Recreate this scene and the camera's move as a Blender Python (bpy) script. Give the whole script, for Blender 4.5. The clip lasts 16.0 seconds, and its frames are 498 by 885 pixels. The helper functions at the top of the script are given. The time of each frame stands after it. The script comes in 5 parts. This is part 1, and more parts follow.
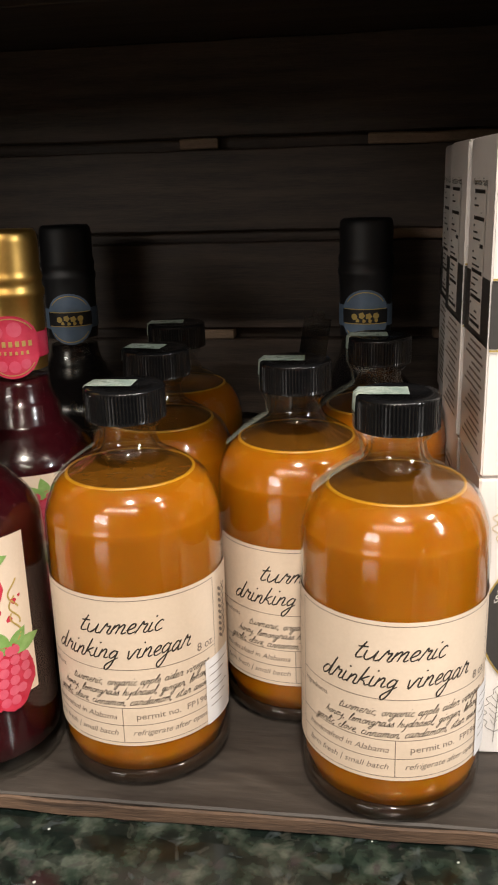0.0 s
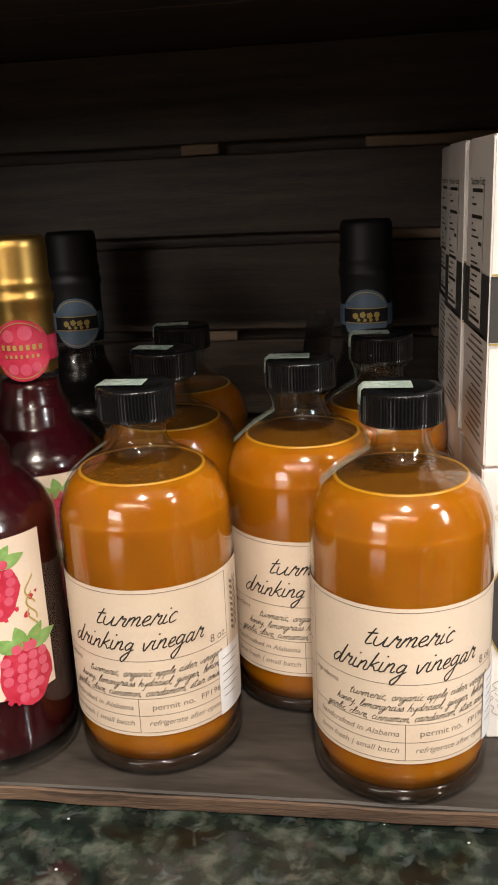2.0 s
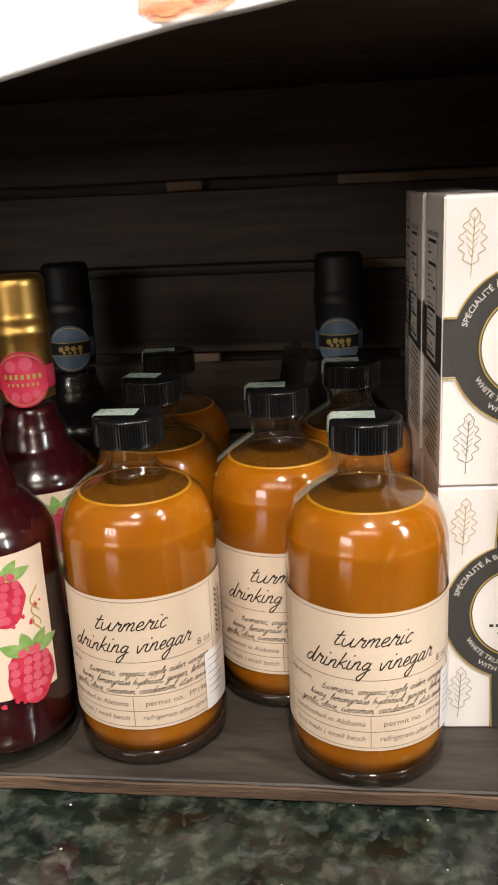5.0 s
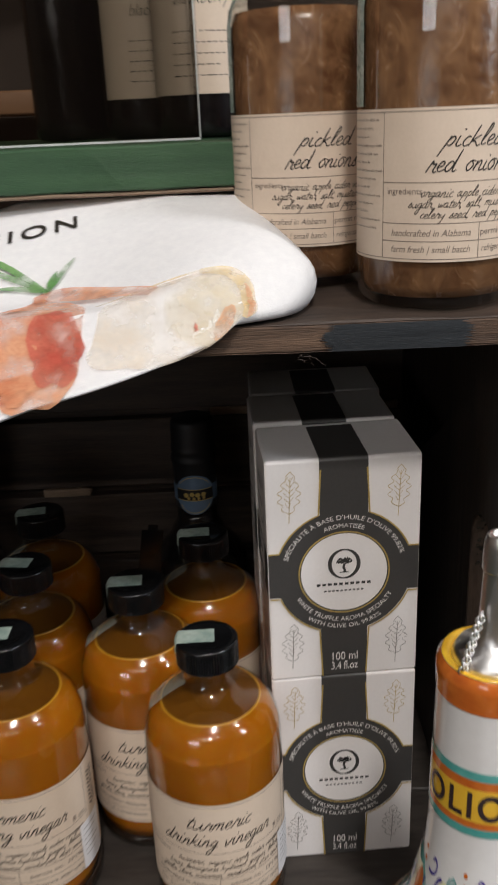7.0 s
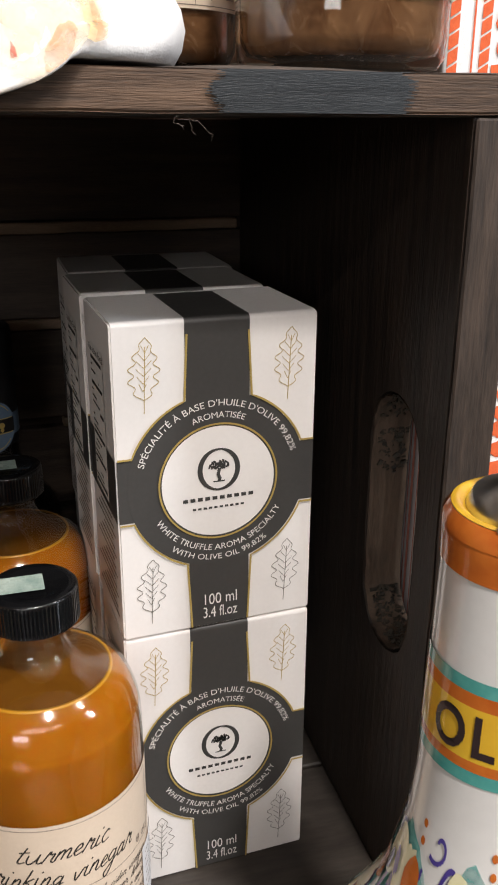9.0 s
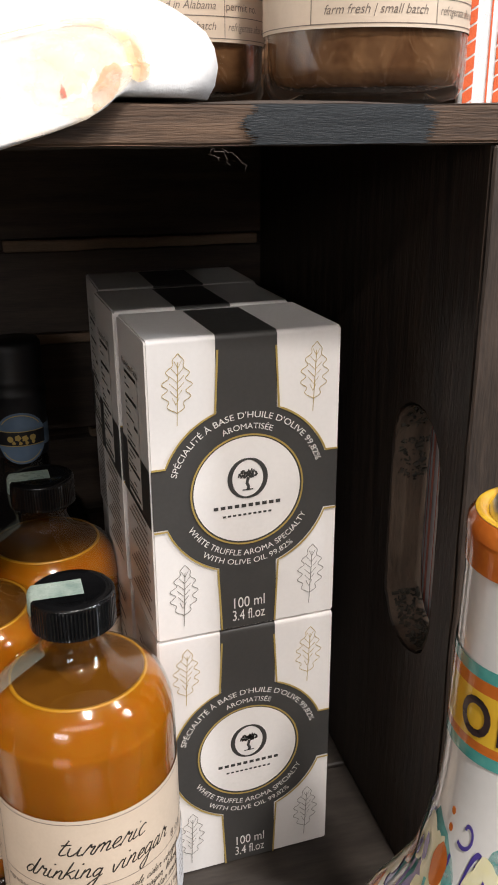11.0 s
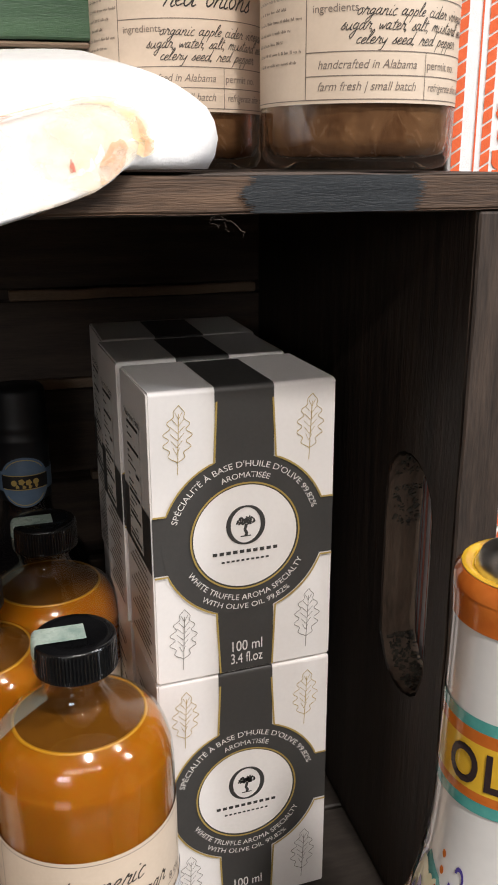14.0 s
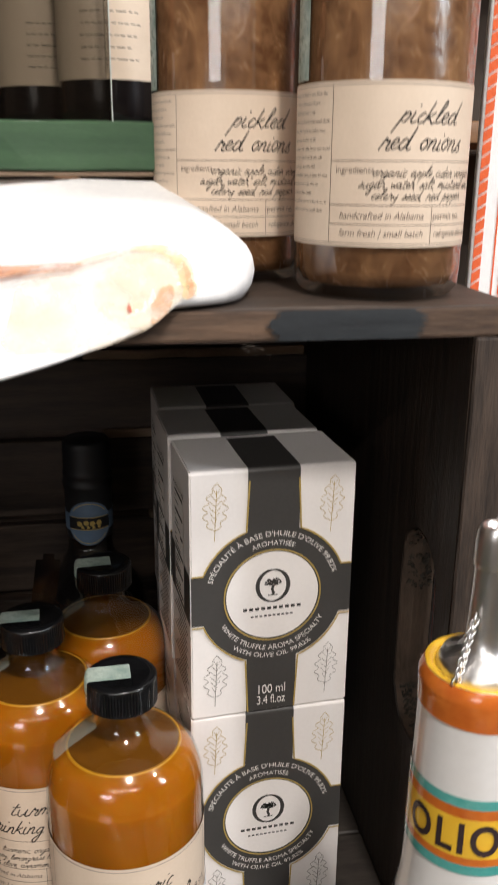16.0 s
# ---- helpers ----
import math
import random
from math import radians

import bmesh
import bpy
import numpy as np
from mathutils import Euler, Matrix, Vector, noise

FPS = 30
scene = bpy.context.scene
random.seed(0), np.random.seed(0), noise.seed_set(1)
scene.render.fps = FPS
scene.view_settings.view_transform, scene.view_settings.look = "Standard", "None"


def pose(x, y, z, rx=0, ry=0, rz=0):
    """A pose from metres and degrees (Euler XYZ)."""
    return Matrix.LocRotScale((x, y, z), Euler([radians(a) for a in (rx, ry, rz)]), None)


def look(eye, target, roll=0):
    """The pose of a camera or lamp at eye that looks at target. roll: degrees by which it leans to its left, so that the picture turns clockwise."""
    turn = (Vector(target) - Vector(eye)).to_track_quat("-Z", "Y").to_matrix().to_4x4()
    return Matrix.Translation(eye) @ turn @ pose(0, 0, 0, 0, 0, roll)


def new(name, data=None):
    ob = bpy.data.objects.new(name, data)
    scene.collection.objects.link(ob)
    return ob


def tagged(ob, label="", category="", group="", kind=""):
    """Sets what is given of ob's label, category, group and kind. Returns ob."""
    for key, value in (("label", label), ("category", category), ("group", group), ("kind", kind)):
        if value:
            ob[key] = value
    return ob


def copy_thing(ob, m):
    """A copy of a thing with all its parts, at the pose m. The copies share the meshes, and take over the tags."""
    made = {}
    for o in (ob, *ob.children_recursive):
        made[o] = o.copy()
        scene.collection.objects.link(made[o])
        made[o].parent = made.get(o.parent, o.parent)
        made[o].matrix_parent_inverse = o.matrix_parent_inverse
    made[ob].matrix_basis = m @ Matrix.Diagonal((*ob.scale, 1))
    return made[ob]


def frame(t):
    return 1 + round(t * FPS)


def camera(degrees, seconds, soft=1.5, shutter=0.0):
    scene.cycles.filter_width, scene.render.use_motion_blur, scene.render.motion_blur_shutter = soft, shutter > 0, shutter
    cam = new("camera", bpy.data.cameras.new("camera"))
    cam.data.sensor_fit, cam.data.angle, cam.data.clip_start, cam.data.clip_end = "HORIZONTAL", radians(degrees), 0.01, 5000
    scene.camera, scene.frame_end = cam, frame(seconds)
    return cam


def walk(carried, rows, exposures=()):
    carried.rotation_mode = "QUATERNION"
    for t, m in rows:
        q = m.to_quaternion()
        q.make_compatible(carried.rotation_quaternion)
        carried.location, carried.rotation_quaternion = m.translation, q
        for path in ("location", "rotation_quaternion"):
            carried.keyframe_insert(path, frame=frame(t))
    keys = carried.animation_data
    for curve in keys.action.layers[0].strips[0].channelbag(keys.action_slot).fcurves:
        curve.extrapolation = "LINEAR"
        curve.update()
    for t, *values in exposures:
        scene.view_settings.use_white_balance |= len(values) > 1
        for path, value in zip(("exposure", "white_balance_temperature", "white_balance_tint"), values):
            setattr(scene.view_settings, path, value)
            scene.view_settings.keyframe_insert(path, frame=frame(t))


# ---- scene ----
cam = camera(32.25, 16.0, soft=1.8, shutter=0.4)
PATH = [
    (0, (0.04646, 0.02531, 0.20784), (-0.2452, 1.9134, -0.3839), -1.72),
    (0.5, (0.04199, 0.02321, 0.20522), (-0.2532, 1.9084, -0.3938), -1.65),
    (1, (0.04435, 0.01897, 0.20719), (-0.2512, 1.9050, -0.3892), -1.99),
    (1.5, (0.04374, 0.01480, 0.20970), (-0.2486, 1.9054, -0.3736), -2.40),
    (2, (0.04426, 0.01621, 0.20702), (-0.2437, 1.9088, -0.3720), -2.67),
    (2.5, (0.04753, 0.01733, 0.20786), (-0.2398, 1.9106, -0.3691), -2.64),
    (3, (0.04928, 0.01796, 0.20864), (-0.2411, 1.9133, -0.3600), -2.64),
    (3.2, (0.04875, 0.01925, 0.20768), (-0.2407, 1.9154, -0.3588), -2.56),
    (5.5, (0.05247, -0.03606, 0.24470), (-0.1795, 1.8577, -0.3552), -2.56),
    (6, (0.06247, -0.06008, 0.31325), (-0.1044, 1.8113, -0.3722), -1.51),
    (6.5, (0.07779, -0.06648, 0.35773), (0.0073, 1.8045, -0.3455), -0.88),
    (6.8, (0.08022, -0.05296, 0.35448), (0.0294, 1.8275, -0.3246), -1.75),
    (7, (0.07686, -0.02566, 0.34952), (0.0627, 1.8423, -0.3649), -2.54),
    (7.5, (0.08547, 0.04475, 0.31896), (0.2408, 1.9099, -0.3861), -2.15),
    (8, (0.05159, 0.08293, 0.29439), (0.5348, 1.9207, -0.3293), 0.16),
    (8.5, (0.04666, 0.05828, 0.27025), (0.5649, 1.8810, -0.3693), -0.16),
    (9, (0.05382, 0.05366, 0.27186), (0.5605, 1.8569, -0.4292), 0.33),
    (9.2, (0.05084, 0.04845, 0.26570), (0.5488, 1.8643, -0.4088), 0.78),
    (11.3, (0.04566, 0.04441, 0.27815), (0.5306, 1.8581, -0.4114), -0.45),
    (11.5, (0.04686, 0.04529, 0.27719), (0.5365, 1.8612, -0.4030), -0.50),
    (12, (0.04800, 0.04634, 0.27680), (0.5456, 1.8662, -0.3870), -0.67),
    (12.5, (0.04940, 0.04685, 0.27981), (0.5564, 1.8720, -0.3620), -0.81),
    (13, (0.04899, 0.04474, 0.28069), (0.5547, 1.8760, -0.3445), -0.89),
    (13.5, (0.04651, 0.04109, 0.28267), (0.5452, 1.8764, -0.3360), -0.64),
    (14, (0.04405, 0.03698, 0.28497), (0.5366, 1.8761, -0.3274), -0.23),
    (14.5, (0.04168, 0.03236, 0.28656), (0.5281, 1.8738, -0.3236), -0.01),
    (15, (0.04133, 0.02396, 0.28746), (0.5107, 1.8679, -0.3286), -0.18),
    (15.5, (0.04112, 0.01752, 0.29305), (0.4835, 1.8684, -0.3221), -0.26),
    (16, (0.05051, 0.00112, 0.32339), (0.3803, 1.8786, -0.2820), 0.54),
]
EXPOSURES = [(t, e, k, 10) for t, e, k in ((0, 0.20, 6800), (3.2, 0.18, 6800), (5.5, 0.12, 6650), (6.0, -0.26, 6400), (6.5, -0.52, 6250), (7.0, -0.81, 6150), (7.5, -0.78, 6150), (8.0, -0.77, 6150), (8.5, -0.33, 6200), (9.0, -0.09, 6250), (11.3, -0.09, 6250), (12.5, -0.09, 6250), (14, -0.16, 6250), (16, -0.22, 6300))]
walk(cam, [(t, look(eye, target, roll)) for t, eye, target, roll in PATH], EXPOSURES)

# ---- light ----
world = bpy.data.worlds.new("world")
scene.world = world
world.use_nodes = True
world.node_tree.nodes["Background"].inputs[0].default_value = (0.9, 0.95, 1.0, 1)
world.node_tree.nodes["Background"].inputs[1].default_value = 0.02


def area(name, eye, target, w, h, watts, colour):
    lamp = bpy.data.lights.new(name, "AREA")
    lamp.shape, lamp.size, lamp.size_y, lamp.energy, lamp.color = "RECTANGLE", w, h, watts, colour
    ob = new(name, lamp)
    ob.matrix_world = look(eye, target)
    return ob


area("shop_spot_lamp", (0.22, -0.95, 1.92), (0.05, 0.3, 0.12), 0.14, 0.14, 42, (1.0, 0.93, 0.86))
area("side_spot_lamp", (1.35, -0.40, 1.78), (0.05, 0.3, 0.12), 0.15, 0.15, 20, (1.0, 0.94, 0.88))
for k in range(8):  # a row of small ceiling lamps
    area("ceiling_lamp", (-1.30 + 0.33 * k, -2.40, 1.93), (0.0, 0.25, 0.1), 0.03, 0.03, 4.5, (1.0, 0.93, 0.86))
area("window_lamp", (2.3, -1.0, 1.35), (0.1, 0.2, 0.2), 0.14, 0.9, 30, (0.88, 0.94, 1.0))
# unseen fill light from the front left, added to lift the crate's inside
area("shop_front_lamp", (-1.35, -2.3, 0.85), (0.0, 0.3, 0.15), 0.9, 0.5, 11.5, (1.0, 0.96, 0.92))


# ---- materials ----
def mat(name, a, b=None, rough=0.5, metal=0.0, scale=40.0, stretch=(1, 1, 1), bump=0.0, coat=0.0, detail=6.0, fine=400.0, lo=0.35, hi=0.65, emit=0.0, sub=0.0, swirl=0.0):
    m = bpy.data.materials.new(name)
    m.use_nodes = True
    nt = m.node_tree
    n, l = nt.nodes, nt.links
    p = n["Principled BSDF"]
    b = b or tuple(c * 0.82 for c in a)
    tc, mp = n.new("ShaderNodeTexCoord"), n.new("ShaderNodeMapping")
    l.new(tc.outputs["Object"], mp.inputs["Vector"])
    mp.inputs["Scale"].default_value = stretch
    big, small = n.new("ShaderNodeTexNoise"), n.new("ShaderNodeTexNoise")
    for tex, s in ((big, scale), (small, fine)):
        tex.inputs["Scale"].default_value, tex.inputs["Detail"].default_value = s, detail
        tex.inputs["Distortion"].default_value = swirl
        l.new(mp.outputs[0], tex.inputs["Vector"])
    ramp = n.new("ShaderNodeValToRGB")
    ramp.color_ramp.elements[0].position, ramp.color_ramp.elements[1].position = lo, hi
    ramp.color_ramp.elements[0].color, ramp.color_ramp.elements[1].color = (*a, 1), (*b, 1)
    mix = n.new("ShaderNodeMath")
    mix.operation = "MULTIPLY_ADD"
    mix.inputs[1].default_value = 0.35
    l.new(small.outputs["Fac"], mix.inputs[0])
    sc = n.new("ShaderNodeMath")
    sc.operation = "MULTIPLY"
    sc.inputs[1].default_value = 0.65
    l.new(big.outputs["Fac"], sc.inputs[0])
    l.new(sc.outputs[0], mix.inputs[2])
    l.new(mix.outputs[0], ramp.inputs[0])
    l.new(ramp.outputs[0], p.inputs["Base Color"])
    rr = n.new("ShaderNodeMapRange")
    rr.inputs["To Min"].default_value, rr.inputs["To Max"].default_value = max(rough - 0.08, 0.02), min(rough + 0.08, 1)
    l.new(small.outputs["Fac"], rr.inputs[0])
    l.new(rr.outputs[0], p.inputs["Roughness"])
    p.inputs["Metallic"].default_value = metal
    p.inputs["Coat Weight"].default_value = coat
    p.inputs["Coat Roughness"].default_value = 0.04
    if sub:
        p.inputs["Subsurface Weight"].default_value = sub
        p.inputs["Subsurface Radius"].default_value = (0.012, 0.005, 0.0015)
        p.inputs["Subsurface Scale"].default_value = 1.0
    if bump:
        bp = n.new("ShaderNodeBump")
        bp.inputs["Strength"].default_value, bp.inputs["Distance"].default_value = bump, 0.001
        l.new(mix.outputs[0], bp.inputs["Height"])
        l.new(bp.outputs[0], p.inputs["Normal"])
    if emit:
        p.inputs["Emission Color"].default_value, p.inputs["Emission Strength"].default_value = (*a, 1), emit
    return m


def clear(name, tint=(0.97, 0.98, 0.96), ior=1.5, rough=0.01, extra=0.03):
    m = bpy.data.materials.new(name)
    m.use_nodes = True
    n, l = m.node_tree.nodes, m.node_tree.links
    n.remove(n["Principled BSDF"])
    tr, gl, mx = n.new("ShaderNodeBsdfTransparent"), n.new("ShaderNodeBsdfGlossy"), n.new("ShaderNodeMixShader")
    lw, pw, ma = n.new("ShaderNodeLayerWeight"), n.new("ShaderNodeMath"), n.new("ShaderNodeMath")
    tr.inputs[0].default_value = (*tint, 1)
    gl.inputs["Roughness"].default_value = rough
    pw.operation, pw.inputs[1].default_value = "POWER", 4.0
    ma.operation, ma.inputs[1].default_value, ma.inputs[2].default_value = "MULTIPLY_ADD", 0.9, ((ior - 1) / (ior + 1)) ** 2 + extra
    l.new(lw.outputs["Facing"], pw.inputs[0])
    l.new(pw.outputs[0], ma.inputs[0])
    l.new(ma.outputs[0], mx.inputs[0])
    l.new(tr.outputs[0], mx.inputs[1])
    l.new(gl.outputs[0], mx.inputs[2])
    l.new(mx.outputs[0], n["Material Output"].inputs[0])
    return m


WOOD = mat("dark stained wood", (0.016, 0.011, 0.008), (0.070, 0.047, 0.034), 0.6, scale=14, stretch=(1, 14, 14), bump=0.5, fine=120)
# same stain as WOOD, coloured darker to hold back lamplight on the end boards
WOOD_UP = mat("dark stained upright wood, darkened against lamplight", (0.008, 0.005, 0.0034), (0.034, 0.021, 0.014), 0.55, scale=16, stretch=(14, 14, 1), bump=0.8, fine=90, lo=0.36, hi=0.64)
FLOORWOOD = mat("worn grey-brown wood", (0.020, 0.015, 0.012), (0.060, 0.049, 0.040), 0.6, scale=20, stretch=(1, 5, 5), bump=0.5, fine=100)
RAWEDGE = mat("raw splintered wood edge", (0.026, 0.015, 0.010), (0.150, 0.090, 0.055), 0.75, scale=16, stretch=(1, 8, 14), bump=0.9, fine=160)
# bare wood under the green shelf; on the slats its paleness stands for light
PALEWOOD = mat("pale raw wood and painted lit slat edges", (0.14, 0.096, 0.062), (0.30, 0.21, 0.14), 0.7, scale=18, stretch=(1, 10, 10), bump=0.4)
RAWUP = mat("worn brown upright wood", (0.012, 0.0078, 0.0055), (0.064, 0.043, 0.031), 0.7, scale=22, stretch=(9, 9, 1), bump=0.9, fine=140)
# lighter than the end board: light on the hole's inside put into colour
HOLEWOOD = mat("sawn wood of the hand hole, lightened as if lit", (0.050, 0.033, 0.022), (0.125, 0.088, 0.062), 0.75, scale=26, stretch=(5, 5, 1), bump=0.8, fine=160)
SPLINTER = mat("dark torn wood fibres", (0.005, 0.004, 0.003), (0.07, 0.06, 0.045), 0.8, scale=260, bump=0.5)
PAINTPATCH = mat("charcoal paint smear", (0.016, 0.019, 0.022), (0.036, 0.041, 0.046), 0.5, scale=20, stretch=(1, 12, 12), bump=0.4)
GREENWOOD = mat("green painted wood", (0.018, 0.056, 0.022), (0.042, 0.098, 0.042), 0.5, scale=16, stretch=(1, 10, 10), bump=0.4)
LIQUID = mat("turmeric liquid", (0.30, 0.092, 0.003), (0.43, 0.143, 0.0046), 0.14, scale=22, detail=1, fine=60, sub=0.6)
# browner than LIQUID: the surface's dark reflection is put into its colour
LIQTOP = mat("vinegar surface with painted dark reflection", (0.15, 0.052, 0.006), (0.20, 0.075, 0.008), 0.08, scale=40)
FOAM = mat("yellow turmeric ring", (0.55, 0.26, 0.014), (0.47, 0.20, 0.010), 0.35)
CAPBLACK = mat("black plastic", (0.004, 0.004, 0.0045), (0.006, 0.006, 0.0065), 0.18, scale=80)
PAPER = mat("cream label paper", (0.71, 0.58, 0.455), (0.66, 0.535, 0.415), 0.55, scale=60, fine=900, bump=0.05)
INK = mat("black ink", (0.02, 0.016, 0.014), (0.03, 0.025, 0.02), 0.5)
INKSOFT = mat("brown grey ink", (0.16, 0.12, 0.10), (0.20, 0.16, 0.13), 0.5)
WHITEPAPER = mat("white price sticker paper", (0.80, 0.78, 0.78), (0.74, 0.72, 0.72), 0.5)
SEAL = mat("pale green seal strip", (0.40, 0.47, 0.41), (0.22, 0.30, 0.26), 0.28, scale=120, bump=0.1, lo=0.42, hi=0.58)
GLASS = clear("clear bottle glass", extra=0.012)
HEEL = mat("thick glass base", (0.014, 0.008, 0.005), (0.024, 0.012, 0.006), 0.06)
def veil(name, colour, amount):
    m = bpy.data.materials.new(name)
    m.use_nodes = True
    n, l = m.node_tree.nodes, m.node_tree.links
    p = n["Principled BSDF"]
    p.inputs["Base Color"].default_value, p.inputs["Roughness"].default_value = (*colour, 1), 0.2
    tr, mx, no = n.new("ShaderNodeBsdfTransparent"), n.new("ShaderNodeMixShader"), n.new("ShaderNodeTexNoise")
    no.inputs["Scale"].default_value = 160
    mr = n.new("ShaderNodeMapRange")
    mr.inputs["To Min"].default_value, mr.inputs["To Max"].default_value = amount - 0.15, amount + 0.15
    l.new(no.outputs["Fac"], mr.inputs[0])
    l.new(mr.outputs[0], mx.inputs[0])
    l.new(tr.outputs[0], mx.inputs[1])
    l.new(p.outputs[0], mx.inputs[2])
    l.new(mx.outputs[0], n["Material Output"].inputs[0])
    return m


FILM = veil("whitish clear seal film", (0.46, 0.50, 0.42), 0.36)
JARGLASS = clear("clear jar glass", (0.95, 0.96, 0.94))
ACRYLIC = clear("clear acrylic", (0.74, 0.73, 0.71), 1.4, 0.01, 0.0)
CARTON = mat("white carton", (0.80, 0.76, 0.73), (0.75, 0.71, 0.68), 0.42, scale=25, fine=700, bump=0.03)
CHAR = mat("charcoal carton print", (0.046, 0.044, 0.042), (0.058, 0.055, 0.052), 0.4, scale=30, fine=700, bump=0.03)
GOLDINK = mat("gold foil", (0.55, 0.40, 0.12), (0.46, 0.33, 0.10), 0.35, metal=0.3)
LEAFINK = mat("grey leaf ink", (0.14, 0.13, 0.11), (0.2, 0.18, 0.15), 0.5)
PALEINK = mat("white print", (0.78, 0.75, 0.71), (0.72, 0.69, 0.65), 0.5)
GOLDCAP = mat("gold foil capsule", (0.72, 0.44, 0.13), (0.60, 0.36, 0.10), 0.38, metal=1.0, scale=90, bump=0.08)
BLACKCAP = mat("black capsule", (0.0045, 0.0045, 0.0055), (0.007, 0.007, 0.0085), 0.55)
BERRYLIQ = mat("dark raspberry liquid", (0.020, 0.0016, 0.0032), (0.034, 0.0026, 0.005), 0.2, scale=25, coat=0.0)
DARKLIQ = mat("near black liquid", (0.006, 0.005, 0.006), (0.01, 0.008, 0.008), 0.2)
PINK = mat("raspberry pink seal paper", (0.46, 0.018, 0.05), (0.60, 0.055, 0.10), 0.35, scale=90)
BERRY = mat("raspberry red print", (0.42, 0.012, 0.035), (0.56, 0.04, 0.075), 0.45, scale=220)
BERRYLIGHT = mat("light raspberry print", (0.62, 0.12, 0.17), (0.55, 0.06, 0.11), 0.45)
LEAFGREEN = mat("green leaf print", (0.16, 0.30, 0.07), (0.26, 0.42, 0.14), 0.5, scale=200)
BLUESEAL = mat("blue-grey seal paper", (0.09, 0.14, 0.21), (0.12, 0.175, 0.25), 0.45, scale=90)
STEEL = mat("polished steel", (0.82, 0.81, 0.80), (0.72, 0.71, 0.70), 0.34, metal=1.0)
LIDMETAL = mat("silver white lid", (0.72, 0.69, 0.64), (0.66, 0.63, 0.58), 0.35, metal=0.3)
ONION = mat("pickled onion slices", (0.125, 0.054, 0.024), (0.33, 0.170, 0.080), 0.25, scale=30, stretch=(1, 1, 0.7), detail=3, fine=110, bump=0.5, lo=0.38, hi=0.68, swirl=3.0)
GLAZE = mat("white glazed ceramic", (0.78, 0.76, 0.74), (0.72, 0.70, 0.68), 0.14, scale=30, coat=0.4, bump=0.03)
G_ORANGE = mat("orange glaze", (0.62, 0.17, 0.025), (0.50, 0.11, 0.015), 0.16, scale=140, coat=0.4)
G_YELLOW = mat("yellow glaze", (0.80, 0.50, 0.04), (0.74, 0.42, 0.03), 0.16, scale=140, coat=0.4)
G_TEAL = mat("teal glaze", (0.06, 0.30, 0.27), (0.12, 0.40, 0.36), 0.16, scale=140, coat=0.4)
G_BLUE = mat("violet blue glaze", (0.06, 0.04, 0.24), (0.10, 0.07, 0.32), 0.16, scale=140, coat=0.4)
G_CREAM = mat("cream yellow glaze", (0.78, 0.72, 0.42), (0.80, 0.76, 0.56), 0.16, scale=140, coat=0.4)
G_BLACK = mat("black-brown glaze line", (0.03, 0.02, 0.02), (0.05, 0.03, 0.03), 0.2)
COTTON = mat("white cotton cloth", (0.82, 0.81, 0.80), (0.76, 0.75, 0.75), 0.85, scale=300, fine=1800, bump=0.5)


def wash(name, colour, deep, amount, scale=70.0):
    """Watercolour on cotton: two tones, thin in patches."""
    m = mat(name, colour, deep, 0.85, scale=scale, fine=900, bump=0.3)
    n, l = m.node_tree.nodes, m.node_tree.links
    tr, mx, no, mr = n.new("ShaderNodeBsdfTransparent"), n.new("ShaderNodeMixShader"), n.new("ShaderNodeTexNoise"), n.new("ShaderNodeMapRange")
    tc = n.new("ShaderNodeTexCoord")
    no.inputs["Scale"].default_value, no.inputs["Detail"].default_value = scale * 1.3, 5
    mr.inputs["From Min"].default_value, mr.inputs["From Max"].default_value = 0.36, 0.62
    mr.inputs["To Min"].default_value, mr.inputs["To Max"].default_value = amount * 0.25, amount
    l.new(tc.outputs["Object"], no.inputs["Vector"])
    l.new(no.outputs["Fac"], mr.inputs[0])
    l.new(mr.outputs[0], mx.inputs[0])
    l.new(tr.outputs[0], mx.inputs[1])
    l.new(n["Principled BSDF"].outputs[0], mx.inputs[2])
    l.new(mx.outputs[0], n["Material Output"].inputs[0])
    return m


P_RUST = wash("rust onion print", (0.58, 0.17, 0.07), (0.78, 0.40, 0.22), 0.85)
P_RED = wash("red onion print", (0.46, 0.06, 0.035), (0.64, 0.18, 0.11), 0.9)
P_FAINT = wash("faint peach onion print", (0.83, 0.68, 0.50), (0.85, 0.77, 0.66), 0.5)
P_PALE = wash("pale cream onion print", (0.84, 0.72, 0.46), (0.85, 0.78, 0.62), 0.38)
P_EDGE = wash("pale rust onion edge", (0.66, 0.24, 0.10), (0.82, 0.52, 0.30), 0.75)
P_GOLD = wash("golden onion print", (0.80, 0.55, 0.20), (0.83, 0.69, 0.42), 0.6)
P_GREEN = wash("green shoot print", (0.10, 0.26, 0.07), (0.22, 0.38, 0.14), 1.0)
REDSTRIPE = mat("faded red woven stripe", (0.50, 0.15, 0.10), (0.62, 0.26, 0.19), 0.85, scale=300, fine=1800, bump=0.5)
ORANGECLOTH = mat("orange print cloth", (0.72, 0.13, 0.035), (0.62, 0.10, 0.025), 0.85, scale=300, fine=1800, bump=0.5)
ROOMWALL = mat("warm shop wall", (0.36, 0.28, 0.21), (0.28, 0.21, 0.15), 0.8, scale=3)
# darker copy of the wall colour, since lamps lit the far wall too brightly
BACKWALL = mat("brown back wall, darkened against lamplight", (0.10, 0.075, 0.058), (0.065, 0.048, 0.037), 0.8, scale=3)
